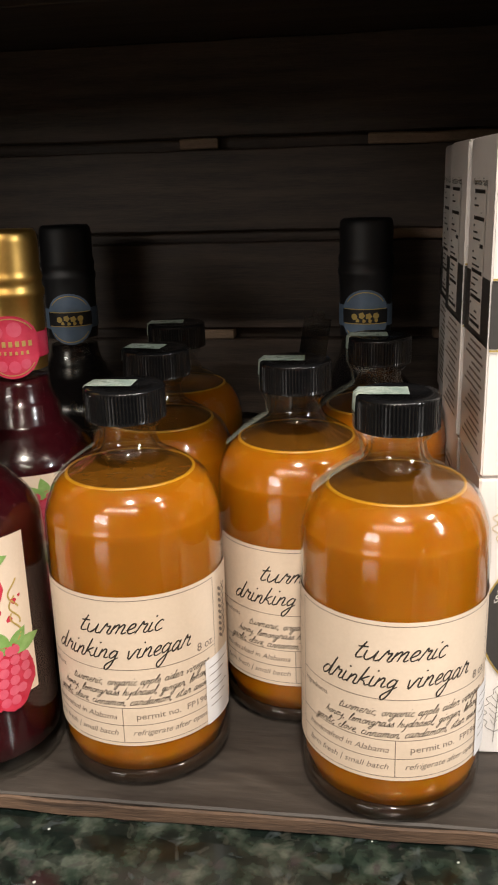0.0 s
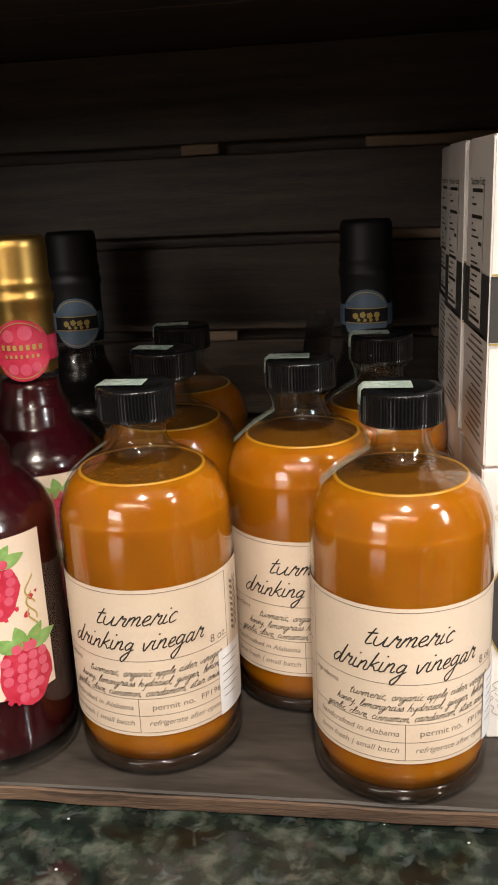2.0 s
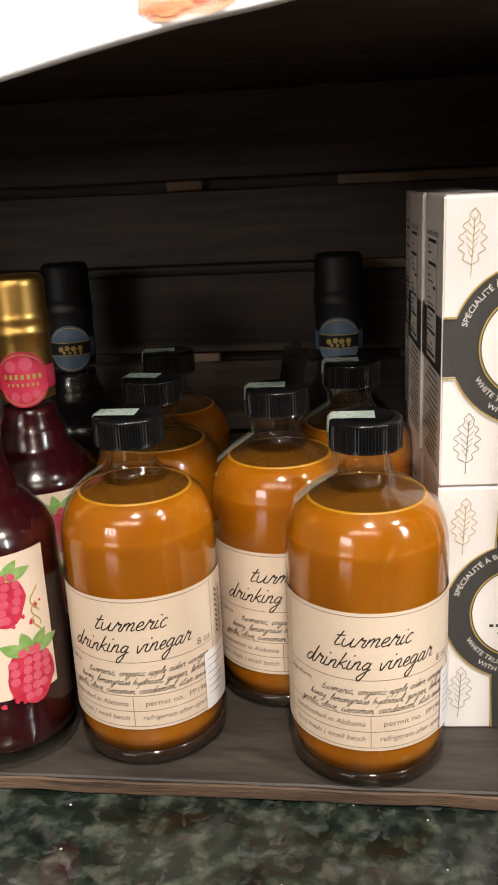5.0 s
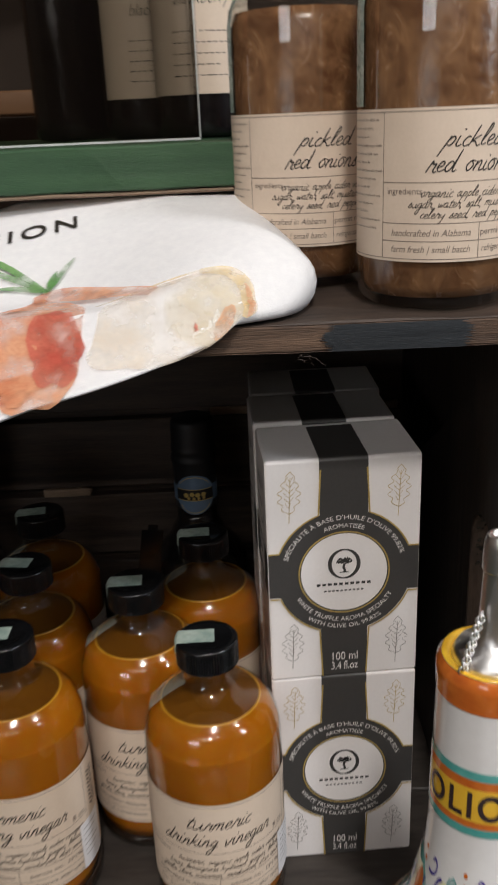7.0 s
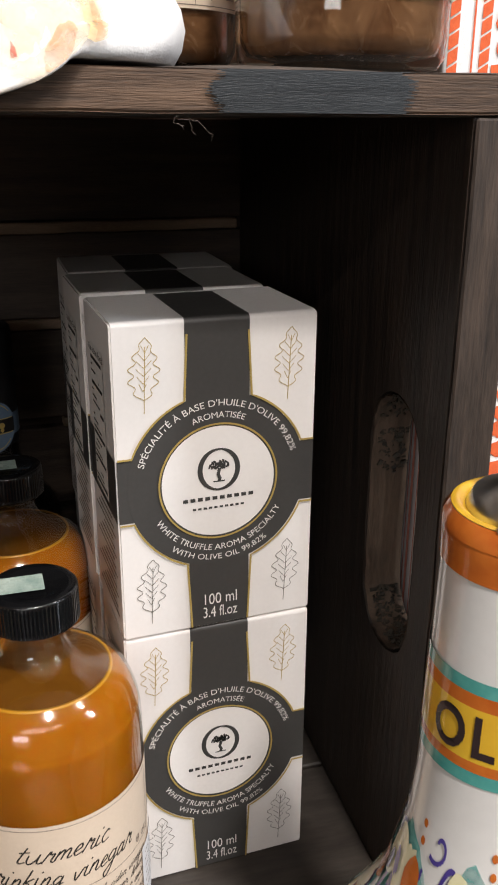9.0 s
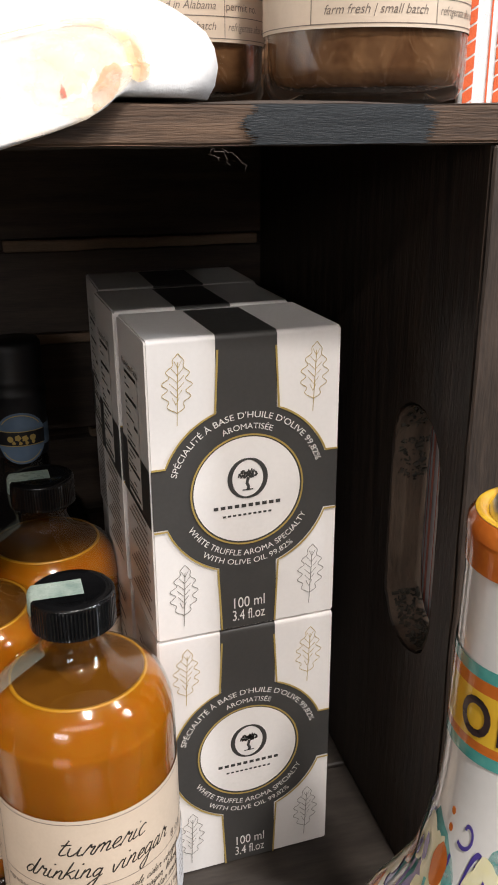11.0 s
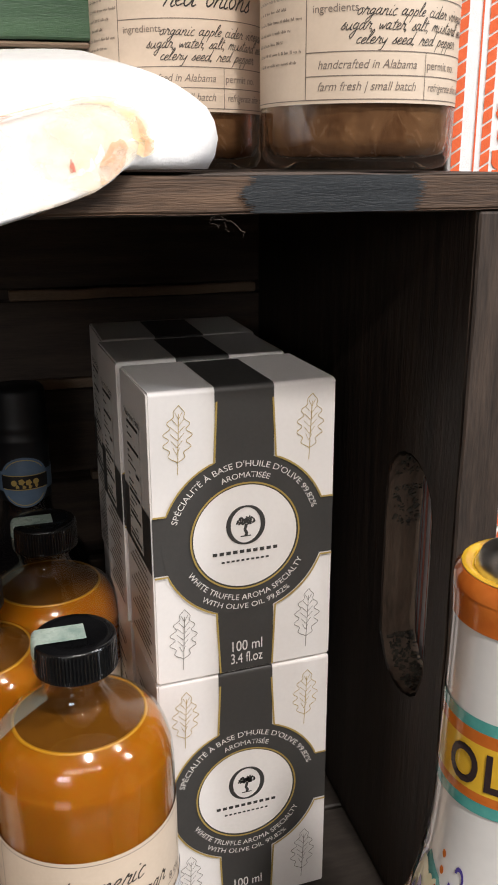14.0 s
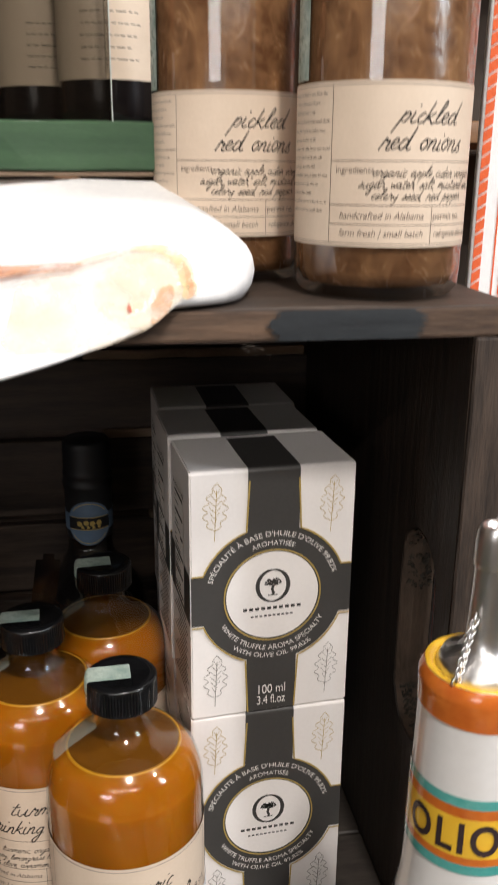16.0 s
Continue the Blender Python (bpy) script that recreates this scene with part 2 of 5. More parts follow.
ROOMCEIL = mat("shop ceiling", (0.45, 0.41, 0.36), (0.38, 0.34, 0.3), 0.9, scale=2)
ROOMFLOOR = mat("brown shop floor", (0.12, 0.08, 0.05), (0.18, 0.12, 0.08), 0.5, scale=5)
TEALPRINT = mat("teal label print", (0.02, 0.38, 0.36), (0.03, 0.44, 0.42), 0.45)
COPPER = mat("copper lid", (0.65, 0.26, 0.13), (0.55, 0.2, 0.1), 0.35, metal=0.7)
FURNITURE = mat("honey brown furniture wood", (0.22, 0.11, 0.05), (0.30, 0.16, 0.08), 0.5, scale=8, stretch=(1, 8, 8))


def granite():
    m = bpy.data.materials.new("dark green granite")
    m.use_nodes = True
    n, l = m.node_tree.nodes, m.node_tree.links
    p = n["Principled BSDF"]
    tc = n.new("ShaderNodeTexCoord")
    big, mid = n.new("ShaderNodeTexNoise"), n.new("ShaderNodeTexVoronoi")
    big.inputs["Scale"].default_value, big.inputs["Detail"].default_value = 95, 10
    mid.inputs["Scale"].default_value = 260
    for x in (big, mid):
        l.new(tc.outputs["Object"], x.inputs["Vector"])
    ramp, spots, mx = n.new("ShaderNodeValToRGB"), n.new("ShaderNodeValToRGB"), n.new("ShaderNodeMix")
    cr = ramp.color_ramp
    cr.elements[0].position, cr.elements[0].color = 0.43, (0.008, 0.013, 0.011, 1)
    cr.elements[1].position, cr.elements[1].color = 0.68, (0.10, 0.115, 0.095, 1)
    e = cr.elements.new(0.54)
    e.color = (0.030, 0.045, 0.034, 1)
    spots.color_ramp.elements[0].color, spots.color_ramp.elements[1].color = (0.35, 0.4, 0.34, 1), (1, 1, 1, 1)
    mx.data_type, mx.blend_type = "RGBA", "MULTIPLY"
    mx.inputs[0].default_value = 0.8
    l.new(big.outputs["Fac"], ramp.inputs[0])
    l.new(mid.outputs["Color"], spots.inputs[0])
    l.new(ramp.outputs[0], mx.inputs[6])
    l.new(spots.outputs[0], mx.inputs[7])
    out = mx.outputs[2]
    # pale beige, dull violet and blue-grey crystals, then fine glints
    for scale, seed, lo, hi, colour in ((95, 3.0, 0.57, 0.70, (0.10, 0.10, 0.082)), (70, 9.0, 0.60, 0.70, (0.040, 0.027, 0.031)), (85, 17.0, 0.60, 0.70, (0.085, 0.105, 0.11)), (120, 23.0, 0.52, 0.62, (0.008, 0.012, 0.010))):
        no, mp, mr, mi = n.new("ShaderNodeTexNoise"), n.new("ShaderNodeMapping"), n.new("ShaderNodeMapRange"), n.new("ShaderNodeMix")
        no.inputs["Scale"].default_value, no.inputs["Detail"].default_value, no.inputs["Distortion"].default_value = scale, 6, 0.8
        mp.inputs["Location"].default_value = (seed, seed * 0.7, 0)
        mr.inputs["From Min"].default_value, mr.inputs["From Max"].default_value, mr.inputs["To Max"].default_value = lo, hi, 0.7
        mi.data_type = "RGBA"
        mi.inputs[7].default_value = (*colour, 1)
        l.new(tc.outputs["Object"], mp.inputs[0])
        l.new(mp.outputs[0], no.inputs["Vector"])
        l.new(no.outputs["Fac"], mr.inputs[0])
        l.new(mr.outputs[0], mi.inputs[0])
        l.new(out, mi.inputs[6])
        out = mi.outputs[2]
    vo, gl, mi = n.new("ShaderNodeTexVoronoi"), n.new("ShaderNodeMath"), n.new("ShaderNodeMix")
    vo.inputs["Scale"].default_value = 90
    gl.operation, gl.inputs[1].default_value = "LESS_THAN", 0.045
    mi.data_type = "RGBA"
    mi.inputs[7].default_value = (0.55, 0.58, 0.55, 1)
    l.new(tc.outputs["Object"], vo.inputs["Vector"])
    l.new(vo.outputs["Distance"], gl.inputs[0])
    l.new(gl.outputs[0], mi.inputs[0])
    l.new(out, mi.inputs[6])
    l.new(mi.outputs[2], p.inputs["Base Color"])
    p.inputs["Roughness"].default_value = 0.12
    return m


GRANITE = granite()


# ---- mesh helpers ----
def mesh_from(bm, name, material, smooth=True):
    me = bpy.data.meshes.new(name)
    bm.normal_update()
    bm.to_mesh(me)
    bm.free()
    for f in me.polygons:
        f.use_smooth = smooth
    me.materials.append(material)
    return me


def part(name, bm, material, parent=None, label="", smooth=True):
    if name.endswith(("board", "slat", "edge", "underside", "block")):
        smooth = False
    ob = new(name, mesh_from(bm, name, material, smooth))
    ob.parent = parent
    if label:
        ob["label"] = label
    return ob


def thing(name, label, category, at=(0, 0, 0), rz=0.0, group=""):
    ob = new(name)
    ob.empty_display_size = 0.02
    ob.matrix_basis = pose(*at, 0, 0, rz)
    return tagged(ob, label, category, group)


def block(x0, x1, y0, y1, z0, z1, bevel=0.0, seg=2):
    bm = bmesh.new()
    bmesh.ops.create_cube(bm, size=1, matrix=Matrix.Translation(((x0 + x1) / 2, (y0 + y1) / 2, (z0 + z1) / 2)) @ Matrix.Diagonal((x1 - x0, y1 - y0, z1 - z0, 1)))
    if bevel:
        bmesh.ops.bevel(bm, geom=bm.edges[:], offset=bevel, segments=seg, affect="EDGES", profile=0.5)
    return bm


def lathe(profile, n=64, wave=None):
    """A turned body; wave(a, r, z) may change the radius."""
    bm = bmesh.new()
    rings = []
    for r, z in profile:
        if r < 1e-6:
            rings.append([bm.verts.new((0, 0, z))])
        else:
            ring = []
            for i in range(n):
                a = 2 * math.pi * i / n
                q = wave(i, r, z) if wave else r
                ring.append(bm.verts.new((q * math.cos(a), q * math.sin(a), z)))
            rings.append(ring)
    for lo, hi in zip(rings, rings[1:]):
        for i in range(n):
            j = (i + 1) % n
            if len(lo) == 1 and len(hi) == 1:
                continue
            if len(lo) == 1:
                bm.faces.new((lo[0], hi[j], hi[i]))
            elif len(hi) == 1:
                bm.faces.new((lo[i], lo[j], hi[0]))
            else:
                bm.faces.new((lo[i], lo[j], hi[j], hi[i]))
    return bm


def smooth_profile(points, steps=6):
    """Catmull-Rom through (r, z) points."""
    out = []
    pts = [points[0], *points, points[-1]]
    for a, b, c, d in zip(pts, pts[1:], pts[2:], pts[3:]):
        for k in range(steps):
            t = k / steps
            out.append(tuple(0.5 * (2 * b[i] + (c[i] - a[i]) * t + (2 * a[i] - 5 * b[i] + 4 * c[i] - d[i]) * t * t + (3 * b[i] - a[i] - 3 * c[i] + d[i]) * t ** 3) for i in (0, 1)))
    out.append(points[-1])
    return [(max(r, 0.0), z) for r, z in out]


def tube(points, radius, n=8, closed=False):
    bm = bmesh.new()
    pts = [Vector(p) for p in points]
    rings = []
    for i, p in enumerate(pts):
        d = (pts[min(i + 1, len(pts) - 1)] - pts[max(i - 1, 0)]).normalized()
        u = d.orthogonal().normalized() if i == 0 else (side - d * side.dot(d)).normalized()
        side = u
        v = d.cross(u)
        r = radius(i / (len(pts) - 1)) if callable(radius) else radius
        rings.append([bm.verts.new(p + u * r * math.cos(2 * math.pi * k / n) + v * r * math.sin(2 * math.pi * k / n)) for k in range(n)])
    for a, b in zip(rings, rings[1:]):
        for k in range(n):
            bm.faces.new((a[k], a[(k + 1) % n], b[(k + 1) % n], b[k]))
    bm.faces.new(rings[0][::-1])
    bm.faces.new(rings[-1])
    return bm


# ---- flat print, laid on a surface by a function of (s, t) ----
GLYPHS = {}


def glyphs(text, size, shear=0.0, thin=0.0, spacing=1.0):
    """Triangles of a text in the built-in font, centred on x, baseline at 0."""
    key = (text, size, shear, thin, spacing)
    if key not in GLYPHS:
        cu = bpy.data.curves.new("lettering", "FONT")
        cu.body, cu.size, cu.shear, cu.align_x, cu.offset, cu.space_character = text, size, shear, "CENTER", thin, spacing
        cu.resolution_u = 4
        ob = bpy.data.objects.new("lettering", cu)
        scene.collection.objects.link(ob)
        me = bpy.data.meshes.new_from_object(ob.evaluated_get(bpy.context.evaluated_depsgraph_get()))
        verts, faces = [tuple(v.co[:2]) for v in me.vertices], [tuple(f.vertices) for f in me.polygons]
        bpy.data.objects.remove(ob)
        bpy.data.curves.remove(cu)
        bpy.data.meshes.remove(me)
        GLYPHS[key] = (verts, faces)
    return GLYPHS[key]


class Print:
    """Gathers flat shapes in (s, t), then lays them on a surface."""

    def __init__(self):
        self.v, self.f = [], []

    def add(self, verts, faces):
        k = len(self.v)
        self.v += verts
        self.f += [tuple(k + i for i in f) for f in faces]
        return self

    def text(self, body, s, t, size, shear=0.0, thin=0.0, width=None, spacing=1.0, wobble=0.0):
        verts, faces = glyphs(body, size, shear, thin, spacing)
        k = 1.0
        if width and verts:
            xs = [v[0] for v in verts]
            k = width / (max(xs) - min(xs))
        return self.add([(s + x * k + wobble * math.sin(x * 700 + y * 300), t + y + wobble * math.sin(x * 430 + 1.3)) for x, y in verts], faces)

    def arc_text(self, body, cs, ct, radius, mid, size, top=True, width=None):
        verts, faces = glyphs(body, size)
        xs = [v[0] for v in verts]
        k = width / (max(xs) - min(xs)) if width else 1.0
        out = []
        for x, y in verts:
            if top:
                a, r = mid - x * k / radius, radius + y
            else:
                a, r = mid + x * k / radius, radius - y
            out.append((cs + r * math.cos(a), ct + r * math.sin(a)))
        return self.add(out, faces)

    def strip(self, points, width, closed=False):
        pts = [Vector(p) for p in points]
        n = len(pts)
        verts, faces = [], []
        for i, p in enumerate(pts):
            a, b = (pts[i - 1], pts[(i + 1) % n]) if closed else (pts[max(i - 1, 0)], pts[min(i + 1, n - 1)])
            d = (b - a).normalized()
            w = width(i / max(n - 1, 1)) if callable(width) else width
            o = Vector((-d.y, d.x)) * w / 2
            verts += [tuple(p + o), tuple(p - o)]
        for i in range(n if closed else n - 1):
            j = (i + 1) % n
            faces.append((2 * i, 2 * i + 1, 2 * j + 1, 2 * j))
        return self.add(verts, faces)

    def line(self, s0, t0, s1, t1, width):
        n = max(2, int(math.hypot(s1 - s0, t1 - t0) / 0.002))
        return self.strip([(s0 + (s1 - s0) * i / n, t0 + (t1 - t0) * i / n) for i in range(n + 1)], width)

    def disc(self, s, t, rs, rt=None, n=20, turn=0.0, rag=0.0, seed=0):
        rt = rt or rs
        verts, faces = [(s, t)], []
        rings = (6 if n >= 28 else 3) if n >= 14 and max(rs, rt) > 0.003 else 1
        for k in range(1, rings + 1):
            for i in range(n):
                a = 2 * math.pi * i / n
                q = (1 + rag * math.sin(5 * a + seed) + rag * 0.6 * math.sin(9 * a + 2 * seed)) * k / rings
                x, y = rs * q * math.cos(a), rt * q * math.sin(a)
                verts.append((s + x * math.cos(turn) - y * math.sin(turn), t + x * math.sin(turn) + y * math.cos(turn)))
        for i in range(n):
            m = (i + 1) % n
            faces.append((0, 1 + i, 1 + m))
            for k in range(rings - 1):
                faces.append((1 + k * n + i, 1 + (k + 1) * n + i, 1 + (k + 1) * n + m, 1 + k * n + m))
        return self.add(verts, faces)

    def ring(self, s, t, r, width, n=48, squash=1.0):
        return self.strip([(s + r * squash * math.cos(2 * math.pi * i / n), t + r * math.sin(2 * math.pi * i / n)) for i in range(n)], width, closed=True)

    def rect(self, s0, s1, t0, t1, step=0.003):
        n = max(1, int(abs(s1 - s0) / step))
        m = max(1, int(abs(t1 - t0) / step))
        verts = [(s0 + (s1 - s0) * i / n, t0 + (t1 - t0) * j / m) for j in range(m + 1) for i in range(n + 1)]
        return self.add(verts, [(j * (n + 1) + i, j * (n + 1) + i + 1, (j + 1) * (n + 1) + i + 1, (j + 1) * (n + 1) + i) for j in range(m) for i in range(n)])

    def lay(self, surface, name, material, parent, label=""):
        bm = bmesh.new()
        vs = [bm.verts.new(surface(s, t)) for s, t in self.v]
        for f in self.f:
            try:
                bm.faces.new([vs[i] for i in f])
            except ValueError:
                pass
        return part(name, bm, material, parent, label)


# ---- handwriting: pen strokes on a unit x-height ----
PEN = {}


def letter(ch, wide, *strokes):
    PEN[ch] = (wide, strokes)


letter("t", 0.62, [(0.38, 1.7), (0.16, 0.35), (0.28, 0.0), (0.62, 0.15)], [(0.0, 1.12), (0.66, 1.2)])
letter("u", 0.98, [(0.05, 0.9), (0.06, 0.25), (0.28, 0.0), (0.58, 0.4), (0.7, 0.95)], [(0.7, 0.95), (0.66, 0.2), (0.8, 0.02), (0.98, 0.15)])
letter("r", 0.78, [(0.0, 0.0), (0.26, 1.12), (0.36, 0.8), (0.6, 0.85), (0.52, 0.2), (0.66, 0.0), (0.82, 0.15)])
letter("m", 1.08, [(0.0, 0.0), (0.12, 0.95)], [(0.08, 0.5), (0.32, 0.95), (0.44, 0.8), (0.4, 0.0)], [(0.43, 0.5), (0.68, 0.95), (0.82, 0.8), (0.78, 0.12), (0.9, 0.0), (1.08, 0.15)])
letter("n", 0.78, [(0.0, 0.0), (0.12, 0.95)], [(0.08, 0.5), (0.36, 0.95), (0.5, 0.76), (0.46, 0.15), (0.58, 0.0), (0.78, 0.14)])
letter("e", 0.62, [(0.0, 0.3), (0.42, 0.58), (0.42, 0.92), (0.2, 0.88), (0.06, 0.4), (0.24, 0.0), (0.62, 0.2)])
letter("i", 0.42, [(0.12, 0.95), (0.06, 0.2), (0.2, 0.0), (0.42, 0.15)], [(0.24, 1.4), (0.3, 1.52)])
letter("c", 0.56, [(0.48, 0.8), (0.3, 0.95), (0.06, 0.5), (0.2, 0.0), (0.56, 0.16)])
letter("d", 0.9, [(0.55, 0.75), (0.3, 0.92), (0.03, 0.4), (0.2, 0.0), (0.5, 0.4), (0.78, 1.95)], [(0.78, 1.95), (0.6, 0.3), (0.7, 0.0), (0.9, 0.15)])
letter("k", 0.8, [(0.26, 1.95), (0.0, 0.0)], [(0.62, 1.0), (0.12, 0.5), (0.36, 0.42), (0.6, 0.0), (0.8, 0.15)])
letter("g", 0.8, [(0.55, 0.8), (0.3, 0.95), (0.04, 0.5), (0.2, 0.1), (0.5, 0.4), (0.6, 0.92)], [(0.6, 0.92), (0.48, -0.5), (0.2, -1.2), (-0.02, -0.8), (0.32, -0.25), (0.8, 0.2)])
letter("v", 0.74, [(0.0, 0.9), (0.2, 0.0), (0.56, 0.95), (0.76, 0.86)])
letter("a", 0.84, [(0.55, 0.75), (0.3, 0.95), (0.04, 0.4), (0.2, 0.0), (0.5, 0.4), (0.6, 0.95)], [(0.6, 0.95), (0.54, 0.2), (0.66, 0.0), (0.84, 0.14)])
letter("p", 0.74, [(0.22, 1.0), (-0.1, -1.0)], [(0.13, 0.5), (0.42, 0.95), (0.6, 0.6), (0.4, 0.05), (0.14, 0.2)])
letter("l", 0.48, [(0.12, 0.4), (0.48, 1.6), (0.36, 1.98), (0.16, 1.0), (0.1, 0.2), (0.24, 0.0), (0.48, 0.15)])
letter("o", 0.7, [(0.3, 0.95), (0.05, 0.5), (0.25, 0.0), (0.56, 0.45), (0.36, 0.95), (0.7, 0.85)])
letter("s", 0.58, [(0.0, 0.05), (0.4, 1.0), (0.36, 0.62), (0.5, 0.25), (0.3, 0.0), (0.06, 0.1)])
letter("h", 0.74, [(0.3, 1.95), (0.0, 0.0)], [(0.08, 0.5), (0.36, 0.95), (0.5, 0.75), (0.46, 0.12), (0.74, 0.12)])
letter("y", 0.76, [(0.0, 0.9), (0.1, 0.3), (0.36, 0.22), (0.6, 0.9)], [(0.6, 0.9), (0.4, -0.75), (0.08, -0.95)])
letter("w", 0.94, [(0.0, 0.9), (0.15, 0.0), (0.42, 0.7), (0.56, 0.0), (0.88, 0.95)])
letter(",", 0.3, [(0.12, 0.1), (0.02, -0.35)])
letter(" ", 0.62)


def curve_through(pts, steps=5):
    out = []
    p = [pts[0], *pts, pts[-1]]
    for a, b, c, d in zip(p, p[1:], p[2:], p[3:]):
        for k in range(steps):
            f = k / steps
            out.append(tuple(0.5 * (2 * b[i] + (c[i] - a[i]) * f + (2 * a[i] - 5 * b[i] + 4 * c[i] - d[i]) * f * f + (3 * b[i] - a[i] - 3 * c[i] + d[i]) * f ** 3) for i in (0, 1)))
    return out + [pts[-1]]


def handwrite(pr, words, s, t, size, width, pen, rise=0.0, steps=5):
    """Slanted joined handwriting, centred at s, on the line t, rising to the end by a share of its width."""
    x, strokes, rnd = 0.0, [], random.Random(words)
    for ch in words:
        wide, own = PEN[ch]
        up, fat = rnd.uniform(-0.06, 0.06), rnd.uniform(0.94, 1.08)
        strokes += [[(x + a * fat + 0.34 * b, b * fat + up) for a, b in q] for q in own]
        x += wide * fat
    k = width / x
    for q in strokes:
        line = curve_through(q, steps)
        pr.strip([(s - width / 2 + a * k, t + b * size + rise * (a * k - width / 2)) for a, b in line], lambda f: pen * (0.75 + 0.35 * math.sin(math.pi * (0.15 + 0.8 * f))))
    return pr


def on_cylinder(r):
    """(s, t): along the round from the front, which faces -y, and up."""
    return lambda s, t: (r * math.sin(s / r), -r * math.cos(s / r), t)


def on_front(y):
    return lambda s, t: (s, y, t)


# ---- setting: room, counter, crate ----
def structure(name, bm, material, label, category, smooth=False):
    return tagged(part(name, bm, material, None, "", smooth), label, category, "", "structure")


structure("floor", block(-3, 3, -3, 3, -0.95, -0.9), ROOMFLOOR, "brown shop floor", "floor")
structure("ceiling", block(-3, 3, -3, 3, 2.0, 2.05), ROOMCEIL, "pale shop ceiling", "ceiling")
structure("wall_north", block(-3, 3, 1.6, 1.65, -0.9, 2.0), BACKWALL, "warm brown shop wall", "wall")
structure("wall_south", block(-3, 3, -3.05, -3, -0.9, 2.0), ROOMWALL, "warm brown shop wall", "wall")
structure("wall_west", block(-3.05, -3, -3, 1.65, -0.9, 2.0), ROOMWALL, "warm brown shop wall", "wall")
structure("wall_east", block(3, 3.05, -3, 1.65, -0.9, 2.0), ROOMWALL, "warm brown shop wall", "wall")
tagged(part("granite_counter", block(-1.2, 1.2, -0.25, 0.9, -0.04, 0.0, 0.004), GRANITE, None, "", False), "polished dark green speckled granite counter top", "counter")
tagged(part("counter_cabinet", block(-1.15, 1.15, -0.2, 0.88, -0.9, -0.041, 0.003), FURNITURE, None, "", False), "honey brown wooden cabinet under the granite top", "cabinet")

CR_X0, CR_X1, CR_FRONT, CR_BACK = -0.262, 0.1685, 0.2582, 0.4810
crate = thing("wooden_crate", "dark stained wooden crate lying on its side as a shelf", "crate")


def board(x0, x1, y0, y1, z0, z1, seed, axis=0, rag=0.0006, cut=24):
    """A sawn board with slightly uneven edges."""
    bm = block(x0, x1, y0, y1, z0, z1)
    es = [e for e in bm.edges if abs((e.verts[0].co - e.verts[1].co)[axis]) > 1e-6]
    bmesh.ops.subdivide_edges(bm, edges=es, cuts=cut, use_grid_fill=True)
    bmesh.ops.bevel(bm, geom=[e for e in bm.edges if len(e.link_faces) == 2 and e.calc_face_angle(0) > 0.5], offset=0.0007, segments=1, affect="EDGES")
    for v in bm.verts:
        d = noise.noise_vector(v.co * 45 + Vector((seed * 3.1, seed, 0))) * rag
        v.co += d
    return bm


part("floor_board", board(CR_X0, CR_X1, CR_FRONT, 0.338, 0.0006, 0.0070, 1, rag=0.0004), FLOORWOOD, crate, "worn grey-brown floor board")
part("floor_board", board(CR_X0, CR_X1, 0.3395, 0.418, 0.0006, 0.0070, 2, rag=0.0003), FLOORWOOD, crate, "worn grey-brown floor board")
part("floor_board", board(CR_X0, CR_X1, 0.4195, CR_BACK - 0.001, 0.0006, 0.0070, 3, rag=0.0003), FLOORWOOD, crate, "worn grey-brown floor board")
part("raw_edge", board(CR_X0, CR_X1, CR_FRONT - 0.0016, CR_FRONT - 0.0004, 0.0007, 0.0066, 11, rag=0.0007, cut=90), RAWEDGE, crate, "splintered raw front edge")
part("top_board", board(CR_X0 - 0.014, CR_X1 + 0.0155, 0.2575, 0.375, 0.2728, 0.2830, 4, cut=60), WOOD, crate, "scuffed dark top board with a charcoal smear")
part("top_board", board(CR_X0 - 0.014, CR_X1 + 0.0155, 0.377, CR_BACK + 0.008, 0.2728, 0.2830, 5), WOOD, crate, "dark top board")
part("top_raw_edge", board(CR_X0 - 0.014, CR_X1 + 0.0155, 0.2562, 0.2572, 0.2732, 0.2826, 14, rag=0.0005, cut=90), RAWEDGE, crate, "brown worn front edge")
smear = Print()
rnd = random.Random(21)
for k in range(56):
    z = 0.2735 + 0.0090 * k / 55
    mid = 1 - abs(k - 27.5) / 28
    smear.rect(0.1040 - 0.003 * mid + 0.0006 * math.sin(k * 0.17) + rnd.uniform(-0.0014, 0.0012), 0.1475 + 0.004 * mid + 0.0010 * math.sin(k * 0.15 + 1) + rnd.uniform(-0.0016, 0.0016), z - 0.00009, z + 0.00009, 0.01)
tagged(smear.lay(on_front(0.25535), "paint_smear", PAINTPATCH, crate, "charcoal paint smear"), kind="stuff")
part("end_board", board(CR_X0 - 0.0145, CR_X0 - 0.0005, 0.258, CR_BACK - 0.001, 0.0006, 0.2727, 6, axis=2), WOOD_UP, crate)


